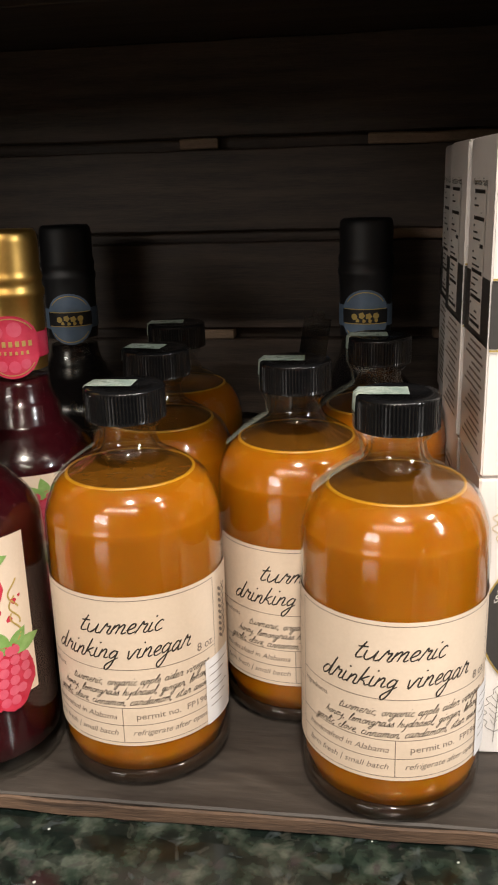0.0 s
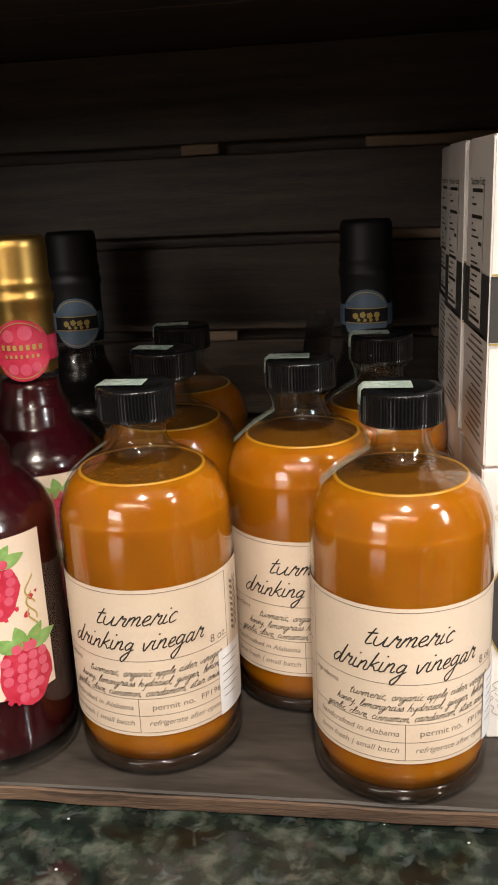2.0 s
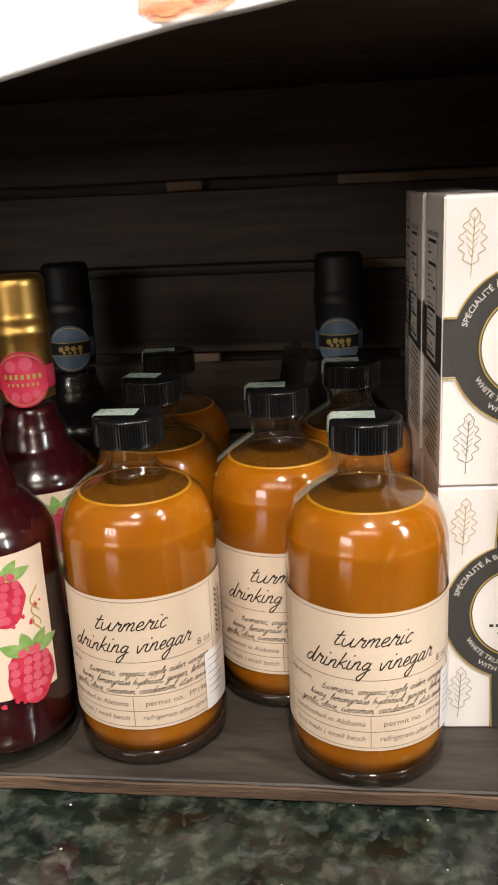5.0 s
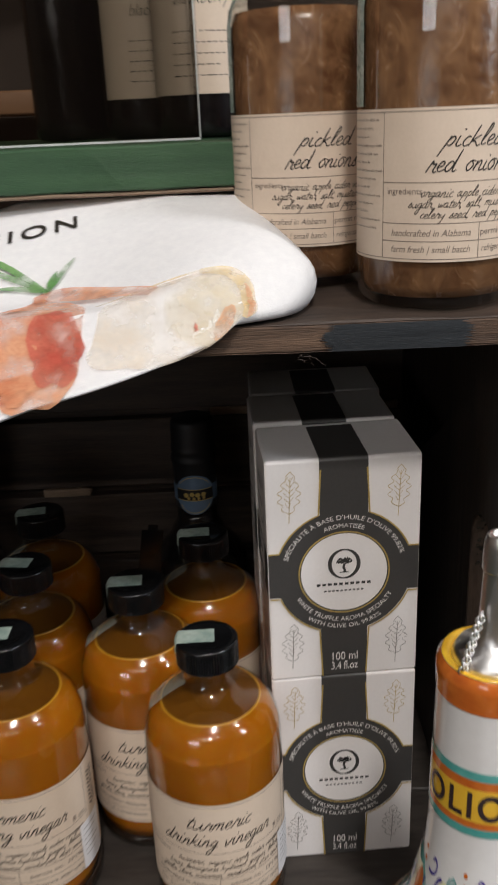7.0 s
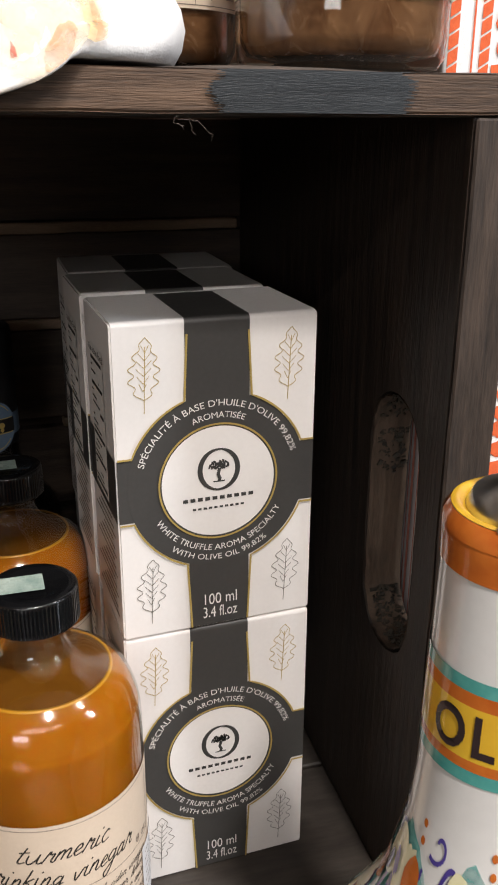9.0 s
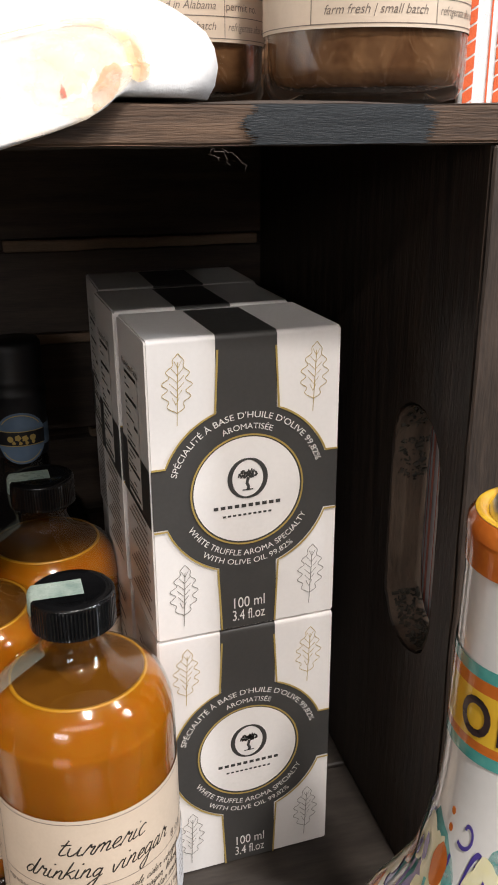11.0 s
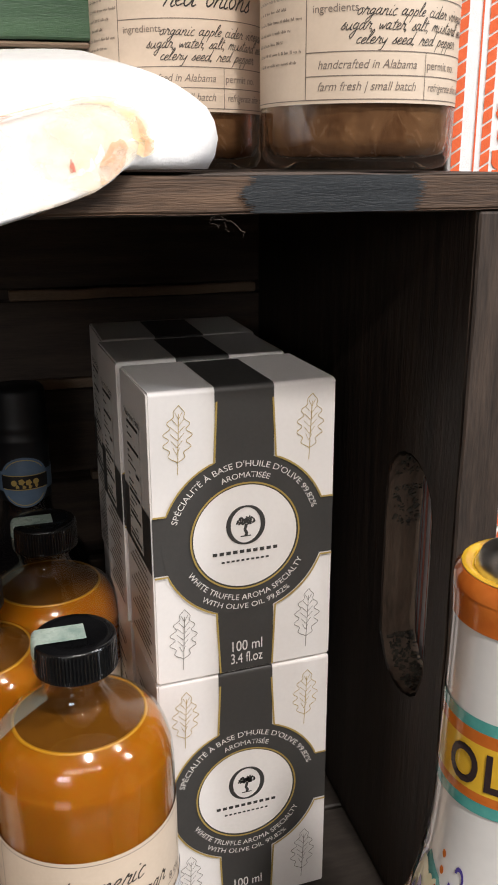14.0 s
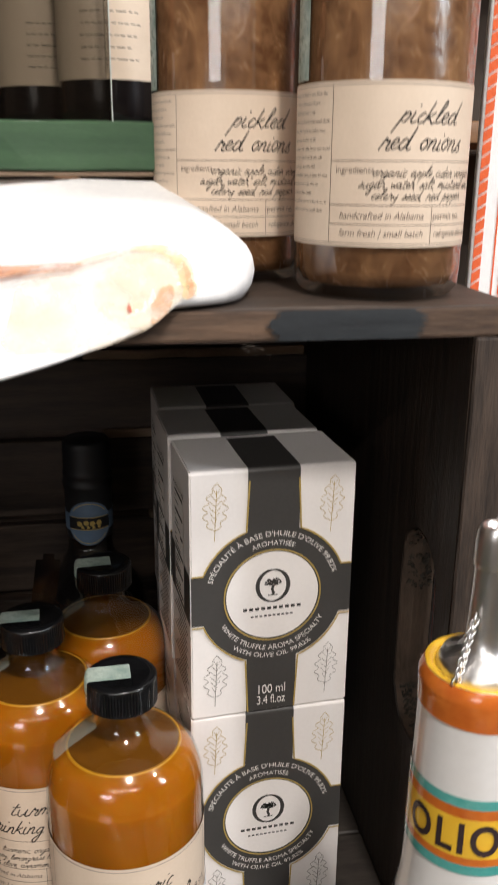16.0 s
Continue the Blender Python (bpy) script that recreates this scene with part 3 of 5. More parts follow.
def slotted_end():
    """The end board with a rounded hand hole through it."""
    x0, x1, y0, y1, z0, z1 = CR_X1, CR_X1 + 0.0145, 0.258, CR_BACK - 0.0003, 0.0006, 0.2727
    cy, half, za, zb = 0.2898, 0.0184, 0.1185, 0.1735
    loop = [(cy + half * math.cos(a), zb + half * math.sin(a)) for a in [math.pi * i / 12 for i in range(13)]]
    loop += [(cy - half * math.cos(a), za - half * math.sin(a)) for a in [math.pi * i / 12 for i in range(13)]]
    loop = [(y + 0.0012 * noise.noise(Vector((y * 300, z * 90, 0))), z) for y, z in loop]
    outer = []
    for y, z in loop:
        d = Vector((y - cy, z - 0.146))
        k = min(((y1 if d.x > 0 else y0) - cy) / d.x if abs(d.x) > 1e-6 else 99, ((z1 if d.y > 0 else z0) - 0.146) / d.y if abs(d.y) > 1e-6 else 99)
        outer.append((cy + d.x * k, 0.146 + d.y * k))
    corners = [(y1, z1), (y0, z1), (y0, z0), (y1, z0)]
    for c in corners:
        i = min(range(len(outer)), key=lambda q: (outer[q][0] - c[0]) ** 2 + (outer[q][1] - c[1]) ** 2)
        outer[i] = c
    bm = bmesh.new()
    rows = [[bm.verts.new((x, *p)) for p in ring] for x, ring in ((x0, outer), (x0, loop), (x1, loop), (x1, outer))]
    n = len(loop)
    for a, b in ((0, 1), (1, 2), (2, 3), (3, 0)):
        for i in range(n):
            j = (i + 1) % n
            bm.faces.new((rows[a][i], rows[a][j], rows[b][j], rows[b][i]))
    return bm


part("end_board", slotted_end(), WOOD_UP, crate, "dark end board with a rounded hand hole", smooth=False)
part("front_edge", board(CR_X1 + 0.0003, CR_X1 + 0.0143, 0.2563, 0.2576, 0.0012, 0.2726, 15, axis=2, rag=0.0005, cut=80), RAWUP, crate, "worn brown front edge of the end board")


def hole_loop(half, n=14):
    a = [math.pi * i / n for i in range(n + 1)]
    return [(0.2898 + half * math.cos(q), 0.1735 + half * math.sin(q)) for q in a] + [(0.2898 - half * math.cos(q), 0.1185 - half * math.sin(q)) for q in a]


def hole_lining():
    """Sawn inside of the hand hole, lightened as if lit, uneven, torn at its two round ends."""
    bm = bmesh.new()
    rows = []
    pts = []
    loop = hole_loop(0.0180)
    for p, q in zip(loop, loop[1:] + loop[:1]):
        k = 14 if abs(p[1] - q[1]) > 0.02 else 2
        pts += [(p[0] + (q[0] - p[0]) * i / k, p[1] + (q[1] - p[1]) * i / k) for i in range(k)]
    for y, z in pts:
        row = []
        torn = 1.0 if z > 0.165 or z < 0.1235 else 0.35
        for i in range(9):
            x = CR_X1 + 0.0004 + 0.0137 * i / 8
            d = 0.0011 * torn * (0.6 + noise.noise(Vector((x * 420, y * 420, z * 260))))
            c = Vector((0.2898 - y, min(max(z, 0.1185), 0.1735) - z)).normalized()
            row.append(bm.verts.new((x, y + c.x * d, z + c.y * d)))
        rows.append(row)
    n = len(rows)
    for q in range(n):
        a, b = rows[q], rows[(q + 1) % n]
        for i in range(8):
            bm.faces.new((a[i], b[i], b[i + 1], a[i + 1]))
    return bm


part("hole_lining", hole_lining(), HOLEWOOD, crate, "inside of the hand hole, wood lightened as if lit")
bm = bmesh.new()
rnd = random.Random(8)
for i in range(420):
    low = i % 2
    a = rnd.uniform(0.10, 0.62) * math.pi if not low else rnd.uniform(0.38, 0.90) * math.pi
    a = math.pi - a if low else a
    y, z = 0.2898 + 0.0170 * math.cos(a), (0.1735 + 0.0170 * math.sin(a)) if not low else (0.1185 - 0.0170 * math.sin(a))
    if not low and rnd.random() < 0.5:
        y, z = 0.2898 + 0.0174, 0.1735 - rnd.random() ** 2 * 0.016
    s = rnd.uniform(0.0005, 0.0013)
    bmesh.ops.create_cube(bm, size=s, matrix=pose(CR_X1 + rnd.uniform(0.003, 0.0135), y, z, rnd.uniform(0, 90), rnd.uniform(0, 90), rnd.uniform(0, 90)) @ Matrix.Diagonal((rnd.uniform(0.3, 1.2), rnd.uniform(0.3, 1.0), rnd.uniform(0.6, 2.2), 1)))
tagged(part("splinter_rim", bm, SPLINTER, crate, "rough splintered rim of the hand hole", smooth=False), kind="stuff")
# back of slats, with gaps
for k, (z0, z1) in enumerate(((0.0006, 0.028), (0.034, 0.076), (0.082, 0.1235), (0.1295, 0.1745), (0.1805, 0.2210), (0.2270, 0.2722))):
    slat = part("back_slat", board(CR_X0 - 0.014, CR_X1 + 0.014, CR_BACK, CR_BACK + 0.0085, z0, z1, 20 + k, rag=0.0006), WOOD, crate)
    # pale strips paint the light caught on some slat edges
    if k in (2, 3, 4):
        for x0, x1 in (((-0.060, -0.030), (0.075, CR_X1 - 0.002)), ((0.050, CR_X1 - 0.002),), ((-0.055, -0.035), (0.040, CR_X1 - 0.002)))[k - 2]:
            part("slat_edge", board(x0, x1, CR_BACK - 0.0010, CR_BACK + 0.0070, z1 + 0.0003, z1 + 0.0054, 40 + k, rag=0.0008, cut=60), PALEWOOD, slat, "lit slat edge painted as a pale line in the gap")
    # strip added behind each gap to shut out the bright room
    if k < 5:
        part("gap_filler", board(CR_X0 - 0.013, CR_X1 + 0.013, CR_BACK + 0.0082, CR_BACK + 0.0105, z1 - 0.002, z1 + 0.008, 60 + k, rag=0.0003), WOOD, slat)

# ---- turmeric bottles ----
def bottle_base_profile():
    return [(0.0, 0.0022), (0.018, 0.0018), (0.0240, 0.0003), (0.0272, 0.0008), (0.0287, 0.0028), (0.0290, 0.006)]


def turmeric_bottle():
    b = thing("vinegar_bottle", "clear glass bottle of orange turmeric vinegar with a black cap", "bottle", group="turmeric vinegar bottles")
    body = bottle_base_profile() + smooth_profile([(0.0290, 0.010), (0.0290, 0.040), (0.0290, 0.070), (0.0290, 0.084), (0.0281, 0.0925), (0.0250, 0.1008), (0.0190, 0.1068), (0.0125, 0.1108), (0.0099, 0.1150), (0.0099, 0.1185), (0.0112, 0.1195), (0.0112, 0.1203), (0.0099, 0.1212), (0.0099, 0.127)])
    glass = part("glass_body", lathe(body, 72), GLASS, b, "clear glass")
    part("inner_wall", lathe(smooth_profile([(0.0214, 0.1038), (0.0180, 0.1058), (0.0112, 0.1100), (0.0084, 0.1148), (0.0084, 0.1215)]), 64), GLASS, glass, "inner face of the glass neck")
    liq = [(0.0, 0.0062), (0.022, 0.0056), (0.0268, 0.0066), (0.0283, 0.0095)] + smooth_profile([(0.0284, 0.012), (0.0284, 0.04), (0.0284, 0.084), (0.0275, 0.0923), (0.0249, 0.0992), (0.0213, 0.1040)])
    liquid = part("liquid", lathe(liq, 72), LIQUID, b, "cloudy orange turmeric vinegar")
    part("liquid_surface", lathe([(0.0209, 0.1040), (0.0100, 0.1039), (0.0, 0.1039)], 64), LIQTOP, liquid, "vinegar surface, browned to stand for a dark reflection")
    part("liquid_ring", lathe([(0.0216, 0.1036), (0.0215, 0.1042), (0.0208, 0.1042), (0.0208, 0.1036), (0.0216, 0.1036)], 72), FOAM, liquid, "yellow ring of sediment")
    part("glass_heel", lathe([(0.0, 0.0022), (0.018, 0.0019), (0.0238, 0.0006), (0.0270, 0.0011), (0.0283, 0.0030), (0.0284, 0.0068), (0.0266, 0.0066), (0.0, 0.0060)], 64), HEEL, b, "thick dark glass base")
    wave = lambda i, r, z: r * (1 - (0.030 if i % 3 == 0 else 0.0)) if 0.1230 < z < 0.1313 and r > 0.0135 else r
    cap = part("cap", lathe([(0.0, 0.1220), (0.0128, 0.1218), (0.0139, 0.1221), (0.0139, 0.1232), (0.0139, 0.1312), (0.0138, 0.1322), (0.0131, 0.1330), (0.0095, 0.1330), (0.0090, 0.1327), (0.0, 0.1327)], 216, wave), CAPBLACK, b, "black ribbed screw cap")
    for p in cap.data.polygons:
        p.use_smooth = abs(p.normal.z) > 0.5
    # seal strip over the cap and down one side
    path = [(0.0035, 0.13345), (-0.006, 0.1335), (-0.0125, 0.1335), (-0.0142, 0.1327), (-0.0145, 0.128), (-0.0143, 0.1225), (-0.0122, 0.1180), (-0.0116, 0.1135), (-0.0200, 0.1073), (-0.0256, 0.1014)]
    bm = bmesh.new()
    rows = []
    for k, (x, z) in enumerate(path):
        row = []
        for j in range(7):
            y = -0.0050 + 0.0100 * j / 6
            xx = x if k < 3 else -math.sqrt(max(x * x - y * y, 1e-9))
            row.append(bm.verts.new((xx, y + 0.0006 * k / 9, z)))
        rows.append(row)
    film = bmesh.new()
    for k, (a, c) in enumerate(zip(rows, rows[1:])):
        for j in range(6):
            if k < 4:
                bm.faces.new((a[j], a[j + 1], c[j + 1], c[j]))
            else:
                film.faces.new([film.verts.new(v.co) for v in (a[j], a[j + 1], c[j + 1], c[j])])
    bmesh.ops.remove_doubles(film, verts=film.verts[:], dist=1e-6)
    bmesh.ops.delete(bm, geom=[v for v in bm.verts if not v.link_faces], context="VERTS")
    part("seal_strip", bm, SEAL, b, "pale green paper seal strip")
    part("seal_film", film, FILM, b, "whitish clear film of the seal")
    # label
    r = 0.02922
    z0, z1 = 0.0150, 0.0705
    lab = Print().rect(-0.078, 0.078, z0, z1, 0.0016).lay(on_cylinder(r), "label", PAPER, b, "cream paper label")
    h = z1 - z0
    at = lambda f: z1 - f * h
    ink = Print()
    handwrite(ink, "turmeric", 0.0005, at(0.235), 0.0036, 0.0275, 0.00048, 0.03)
    handwrite(ink, "drinking vinegar", -0.0005, at(0.400), 0.0036, 0.0480, 0.00048, 0.03)
    handwrite(ink, "turmeric, organic apple cider vinegar,", 0.0070, at(0.575), 0.0015, 0.0500, 0.00022, 0.02, 3)
    handwrite(ink, "honey, lemongrass hydrosol, ginger, lemon,", 0.0035, at(0.645), 0.0015, 0.0530, 0.00022, 0.02, 3)
    handwrite(ink, "garlic, clove, cinnamon, cardamom, star anise", 0.0015, at(0.715), 0.0015, 0.0570, 0.00022, 0.02, 3)
    ink.lay(on_cylinder(r + 0.00012), "handwriting", INK, lab, "black handwritten lettering")
    soft = Print()
    soft.text("8 oz.", 0.0305, at(0.455), 0.0042)
    soft.text("ingredients", -0.0280, at(0.55), 0.0026)
    soft.text("handcrafted in Alabama", -0.0165, at(0.815), 0.0030, 0.3, 0, 0.0290)
    soft.text("permit no.  FP1966", 0.0180, at(0.815), 0.0032, 0, 0, 0.0270)
    soft.text("farm fresh | small batch", -0.0165, at(0.925), 0.0030, 0.3, 0, 0.0290)
    soft.text("refrigerate after opening", 0.0178, at(0.925), 0.0030, 0.3, 0, 0.0300)
    for f in (0.025, 0.475, 0.735, 0.855, 0.975):
        soft.line(-0.0352, at(f), 0.0352, at(f), 0.00022)
    for s in (-0.0352, 0.0352):
        soft.line(s, at(0.025), s, at(0.975), 0.00022)
    soft.line(0.0, at(0.735), 0.0, at(0.975), 0.00022)
    for k in range(15):  # small unreadable lines on the side panel
        ticks(soft, -0.062, -0.0385 - 0.004 * ((k * 7) % 3), at(0.09 + k * 0.055), k)
    soft.lay(on_cylinder(r + 0.00010), "print", INKSOFT, lab, "grey printed lettering and rules")
    sprig = Print()
    sprig.line(0.0415, at(0.50), 0.0415, at(0.10), 0.0003)
    for k in range(9):
        for sg in (-1, 1):
            sprig.disc(0.0415 + sg * 0.0017, at(0.14 + 0.04 * k), 0.0016, 0.0006, 8, turn=sg * 0.7)
    sprig.lay(on_cylinder(r + 0.00010), "sprig", INKSOFT, lab, "small botanical drawing")
    return b


def ticks(pr, s0, s1, t, seed):
    """A line of fine unreadable print: short upright bars in word-long runs."""
    rnd, x = random.Random(seed), s0
    while x < s1:
        for q in range(rnd.randint(2, 7)):
            tall = rnd.choice((0.0005, 0.0005, 0.0008))
            pr.rect(x, x + 0.00022, t - 0.0002, t - 0.0002 + tall, 0.01)
            x += 0.00042
        x += 0.0005


def raise_above(ob, z, by):
    for o in ob.children_recursive:
        if o.type == "MESH":
            for v in o.data.vertices:
                if v.co.z > z:
                    v.co.z += by


def reshape(ob):
    """Wider body, slimmer neck and cap."""
    for o in ob.children_recursive:
        if o.type == "MESH":
            for v in o.data.vertices:
                q = math.hypot(v.co.x, v.co.y)
                f = min(max((q - 0.0150) / 0.0100, 0.0), 1.0)
                k = 0.962 + 0.083 * f * f * (3 - 2 * f)
                v.co.x, v.co.y = v.co.x * k, v.co.y * k


def price_sticker(b):
    st = Print().rect(0.0310, 0.0470, 0.0180, 0.0430, 0.0014).lay(on_cylinder(0.0310), "price_sticker", WHITEPAPER, b, "white price sticker")
    bars = Print()
    for k in range(6):
        bars.rect(0.0330, 0.0440 - 0.002 * (k % 3), 0.0395 - 0.003 * k, 0.0398 - 0.003 * k)
    bars.lay(on_cylinder(0.0311), "sticker_print", INKSOFT, st)


FLOOR_Z = 0.0072
first = turmeric_bottle()
raise_above(first, 0.0090, 0.003)
reshape(first)
spots = [(-0.0362, 0.2940, 1), (0.0168, 0.3350, 3), (-0.0415, 0.3570, -6), (-0.0470, 0.4180, 10), (0.0472, 0.3835, 4)]
made = [copy_thing(first, pose(x, y, FLOOR_Z, 0, 0, rz)) for x, y, rz in spots]
first.matrix_basis = pose(0.0528, 0.2860, FLOOR_Z, 0, 0, 2)
for b in (first, made[0]):
    price_sticker(b)
first["label"] = "full glass bottle of turmeric vinegar at the crate's front edge"
made[0]["label"] = "clear glass turmeric vinegar bottle with a white price sticker"
made[1]["label"] = "turmeric vinegar bottle standing behind the front pair"
for b in made[2:]:
    b["label"] = "shaded turmeric vinegar bottle deep in the crate"

# ---- tall dark bottles ----
def tall_bottle(name, label, cap_mat, seal_mat, liq_mat, group):
    b = thing(name, label, "bottle", group=group)
    prof = [(0.0, 0.002), (0.022, 0.0015), (0.0268, 0.0008), (0.0285, 0.003), (0.0288, 0.008)] + smooth_profile([(0.0288, 0.012), (0.0288, 0.06), (0.0288, 0.083), (0.0270, 0.092), (0.0205, 0.1005), (0.0145, 0.107), (0.0122, 0.114), (0.0118, 0.135)])
    part("glass_body", lathe(prof, 64), GLASS, b, "clear glass")
    liq = [(0.0, 0.006), (0.024, 0.0055), (0.0279, 0.0085)] + smooth_profile([(0.0281, 0.012), (0.0281, 0.06), (0.0281, 0.083), (0.0263, 0.092), (0.0199, 0.0999), (0.0139, 0.1062), (0.0117, 0.113)]) + [(0.0115, 0.116), (0.0, 0.116)]
    part("liquid", lathe(liq, 64), liq_mat, b)
    cap = [(0.0121, 0.120), (0.0123, 0.126), (0.0124, 0.140), (0.0127, 0.1475), (0.0134, 0.1492), (0.0134, 0.1512), (0.0128, 0.1522), (0.0127, 0.1545), (0.0132, 0.1558), (0.0128, 0.1572), (0.0124, 0.1590), (0.0126, 0.170), (0.0122, 0.1728), (0.0112, 0.1742), (0.0, 0.1745)]
    capsule = part("capsule", lathe(cap, 64), cap_mat, b)
    # round neck seal with a band
    r = 0.01275
    sealp = Print()
    rs, rt, zc = 0.0125, 0.0125, 0.1300
    n = 28
    verts = [(0.0, zc)]
    faces = []
    for q in (0.5, 1.0):
        for i in range(n):
            a = 2 * math.pi * i / n
            verts.append((rs * q * math.cos(a), zc + rt * q * math.sin(a)))
    faces += [(0, 1 + i, 1 + (i + 1) % n) for i in range(n)]
    faces += [(1 + i, 1 + n + i, 1 + n + (i + 1) % n, 1 + (i + 1) % n) for i in range(n)]
    sealp.add(verts, faces)
    sealp.rect(-0.0375, -0.0115, zc - 0.0050, zc + 0.0050).rect(0.0115, 0.0375, zc - 0.0050, zc + 0.0050)
    seal = sealp.lay(on_cylinder(r), "neck_seal", seal_mat, b, "round paper neck seal")
    gold = Print().strip([(rs * 0.9 * math.cos(a), zc + rt * 0.9 * math.sin(a)) for a in [math.pi * (0.2 + 0.6 * i / 14) for i in range(15)]], 0.0004)
    gold.strip([(rs * 0.9 * math.cos(a), zc - rt * 0.9 * math.sin(a)) for a in [math.pi * (0.2 + 0.6 * i / 14) for i in range(15)]], 0.0004)
    return b, seal, gold, zc, r


berry, seal, gold, zc, r = tall_bottle("berry_vinegar_bottle", "tall bottle of dark raspberry vinegar with a gold capsule", GOLDCAP, PINK, BERRYLIQ, "gold-capped raspberry bottles")
for k in range(7):
    gold.rect(-0.0085 + 0.0026 * k, -0.0070 + 0.0026 * k, zc + 0.0002, zc + 0.0024)
    gold.rect(-0.0072 + 0.0022 * k, -0.0062 + 0.0022 * k, zc - 0.0030, zc - 0.0016)
gold.lay(on_cylinder(r + 0.0001), "gold_print", GOLDINK, seal)
Print().disc(-0.004, zc - 0.0075, 0.0022).disc(0.001, zc - 0.0078, 0.0024).disc(0.0055, zc - 0.0068, 0.002).disc(-0.005, zc + 0.006, 0.0026).disc(0.002, zc + 0.007, 0.003).lay(on_cylinder(r + 0.00008), "berry_print", BERRYLIGHT, seal)
rl = 0.0290
lab = Print().rect(-0.030, 0.030, 0.0290, 0.0960 - 0.008, 0.0016).lay(on_cylinder(rl), "label", PAPER, berry, "cream label with painted raspberries")


def painted_berry(s, t, size, seed):
    rnd = random.Random(seed)
    dark, light, leaf = Print(), Print(), Print()
    dark.disc(s, t, size * 0.80, size, 24, rag=0.04, seed=seed)
    for row in range(6):
        w = math.cos((row - 2.2) / 6 * 2.2)
        m = max(2, int(5 * w))
        for k in range(m):
            x = s + (k - (m - 1) / 2) * size * 0.33 + rnd.uniform(-0.1, 0.1) * size
            y = t + size * 0.8 - row * size * 0.30
            light.disc(x, y, size * 0.15, None, 10)
    for a in (0.35, 1.0, 1.75, 2.5):
        leaf.strip([(s + size * (0.15 + q * 1.0) * math.cos(a) * 1.0, t + size * 0.75 + size * q * 0.75 * math.sin(a)) for q in [i / 6 for i in range(7)]], lambda f: size * 0.42 * math.sin(math.pi * min(f * 0.9 + 0.1, 1.0)) + 0.0001)
    return dark, light, leaf


for s, t, size, seed in ((0.0110, 0.0700, 0.0112, 1), (0.0190, 0.0370, 0.0125, 2), (-0.018, 0.060, 0.010, 3)):
    dark, light, leaf = painted_berry(s, t, size, seed)
    dark.lay(on_cylinder(rl + 0.0001), "painted_berry", BERRY, lab)
    tagged(light.lay(on_cylinder(rl + 0.0002), "berry_texture", BERRYLIGHT, lab), kind="stuff")
    leaf.lay(on_cylinder(rl + 0.00015), "painted_leaf", LEAFGREEN, lab)
specks = Print()
for k in range(26):
    specks.disc(random.uniform(-0.004, 0.026), random.choice((random.uniform(0.025, 0.030), random.uniform(0.053, 0.066))), random.uniform(0.0005, 0.0012), None, 8, rag=0.2, seed=k)
tagged(specks.lay(on_cylinder(rl + 0.0001), "berry_specks", BERRY, lab), kind="stuff")
curl = Print()
for q in range(3):
    curl.strip([(0.0235 + 0.0018 * math.sin(a * 1.6 + q), 0.050 + 0.0060 * q + 0.0030 * a) for a in [i * 0.25 for i in range(15)]], 0.0006)
curl.lay(on_cylinder(rl + 0.0001), "gold_tendril", GOLDINK, lab)
wr = Print()
for k in range(5):
    wr.rect(-0.012, 0.0035 - 0.001 * (k % 2), 0.0450 - 0.0030 * k, 0.0461 - 0.0030 * k)
wr.lay(on_cylinder(rl + 0.0001), "label_print", INKSOFT, lab)
raise_above(berry, 0.012, 0.003)
raise_above(berry, 0.108, 0.006)
copy_thing(berry, pose(-0.0985, 0.3530, FLOOR_Z, 0, 0, 14))
berry.matrix_basis = pose(-0.0968, 0.2850, FLOOR_Z, 0, 0, 11)

night, seal, gold, zc, r = tall_bottle("dark_vinegar_bottle", "tall near-black bottle with a blue-grey neck seal", BLACKCAP, BLUESEAL, DARKLIQ, "blue-sealed dark bottles")
Print().rect(-0.0120, 0.0120, zc - 0.0034, zc + 0.0034).lay(on_cylinder(r + 0.0001), "seal_band", BLACKCAP, seal, "black band")
for k in range(4):
    gold.disc(-0.0052 + 0.0035 * k, zc + 0.0004 * (k % 2), 0.0015, None, 10, rag=0.15, seed=k)
    gold.disc(-0.0036 + 0.0030 * k, zc - 0.0020, 0.0009, None, 8, rag=0.2, seed=k)
gold.line(-0.011, zc + 0.0034, 0.011, zc + 0.0034, 0.0004).line(-0.011, zc - 0.0034, 0.011, zc - 0.0034, 0.0004)
gold.lay(on_cylinder(r + 0.0002), "gold_print", GOLDINK, seal)
raise_above(night, 0.012, 0.003)
raise_above(night, 0.108, 0.003)
copy_thing(night, pose(-0.1055, 0.4400, FLOOR_Z, 0, 0, 14))
night.matrix_basis = pose(0.0405, 0.4440, FLOOR_Z, 0, 0, 0)

# ---- olive oil cartons ----
BW, BD, BH = 0.0650, 0.0425, 0.1050


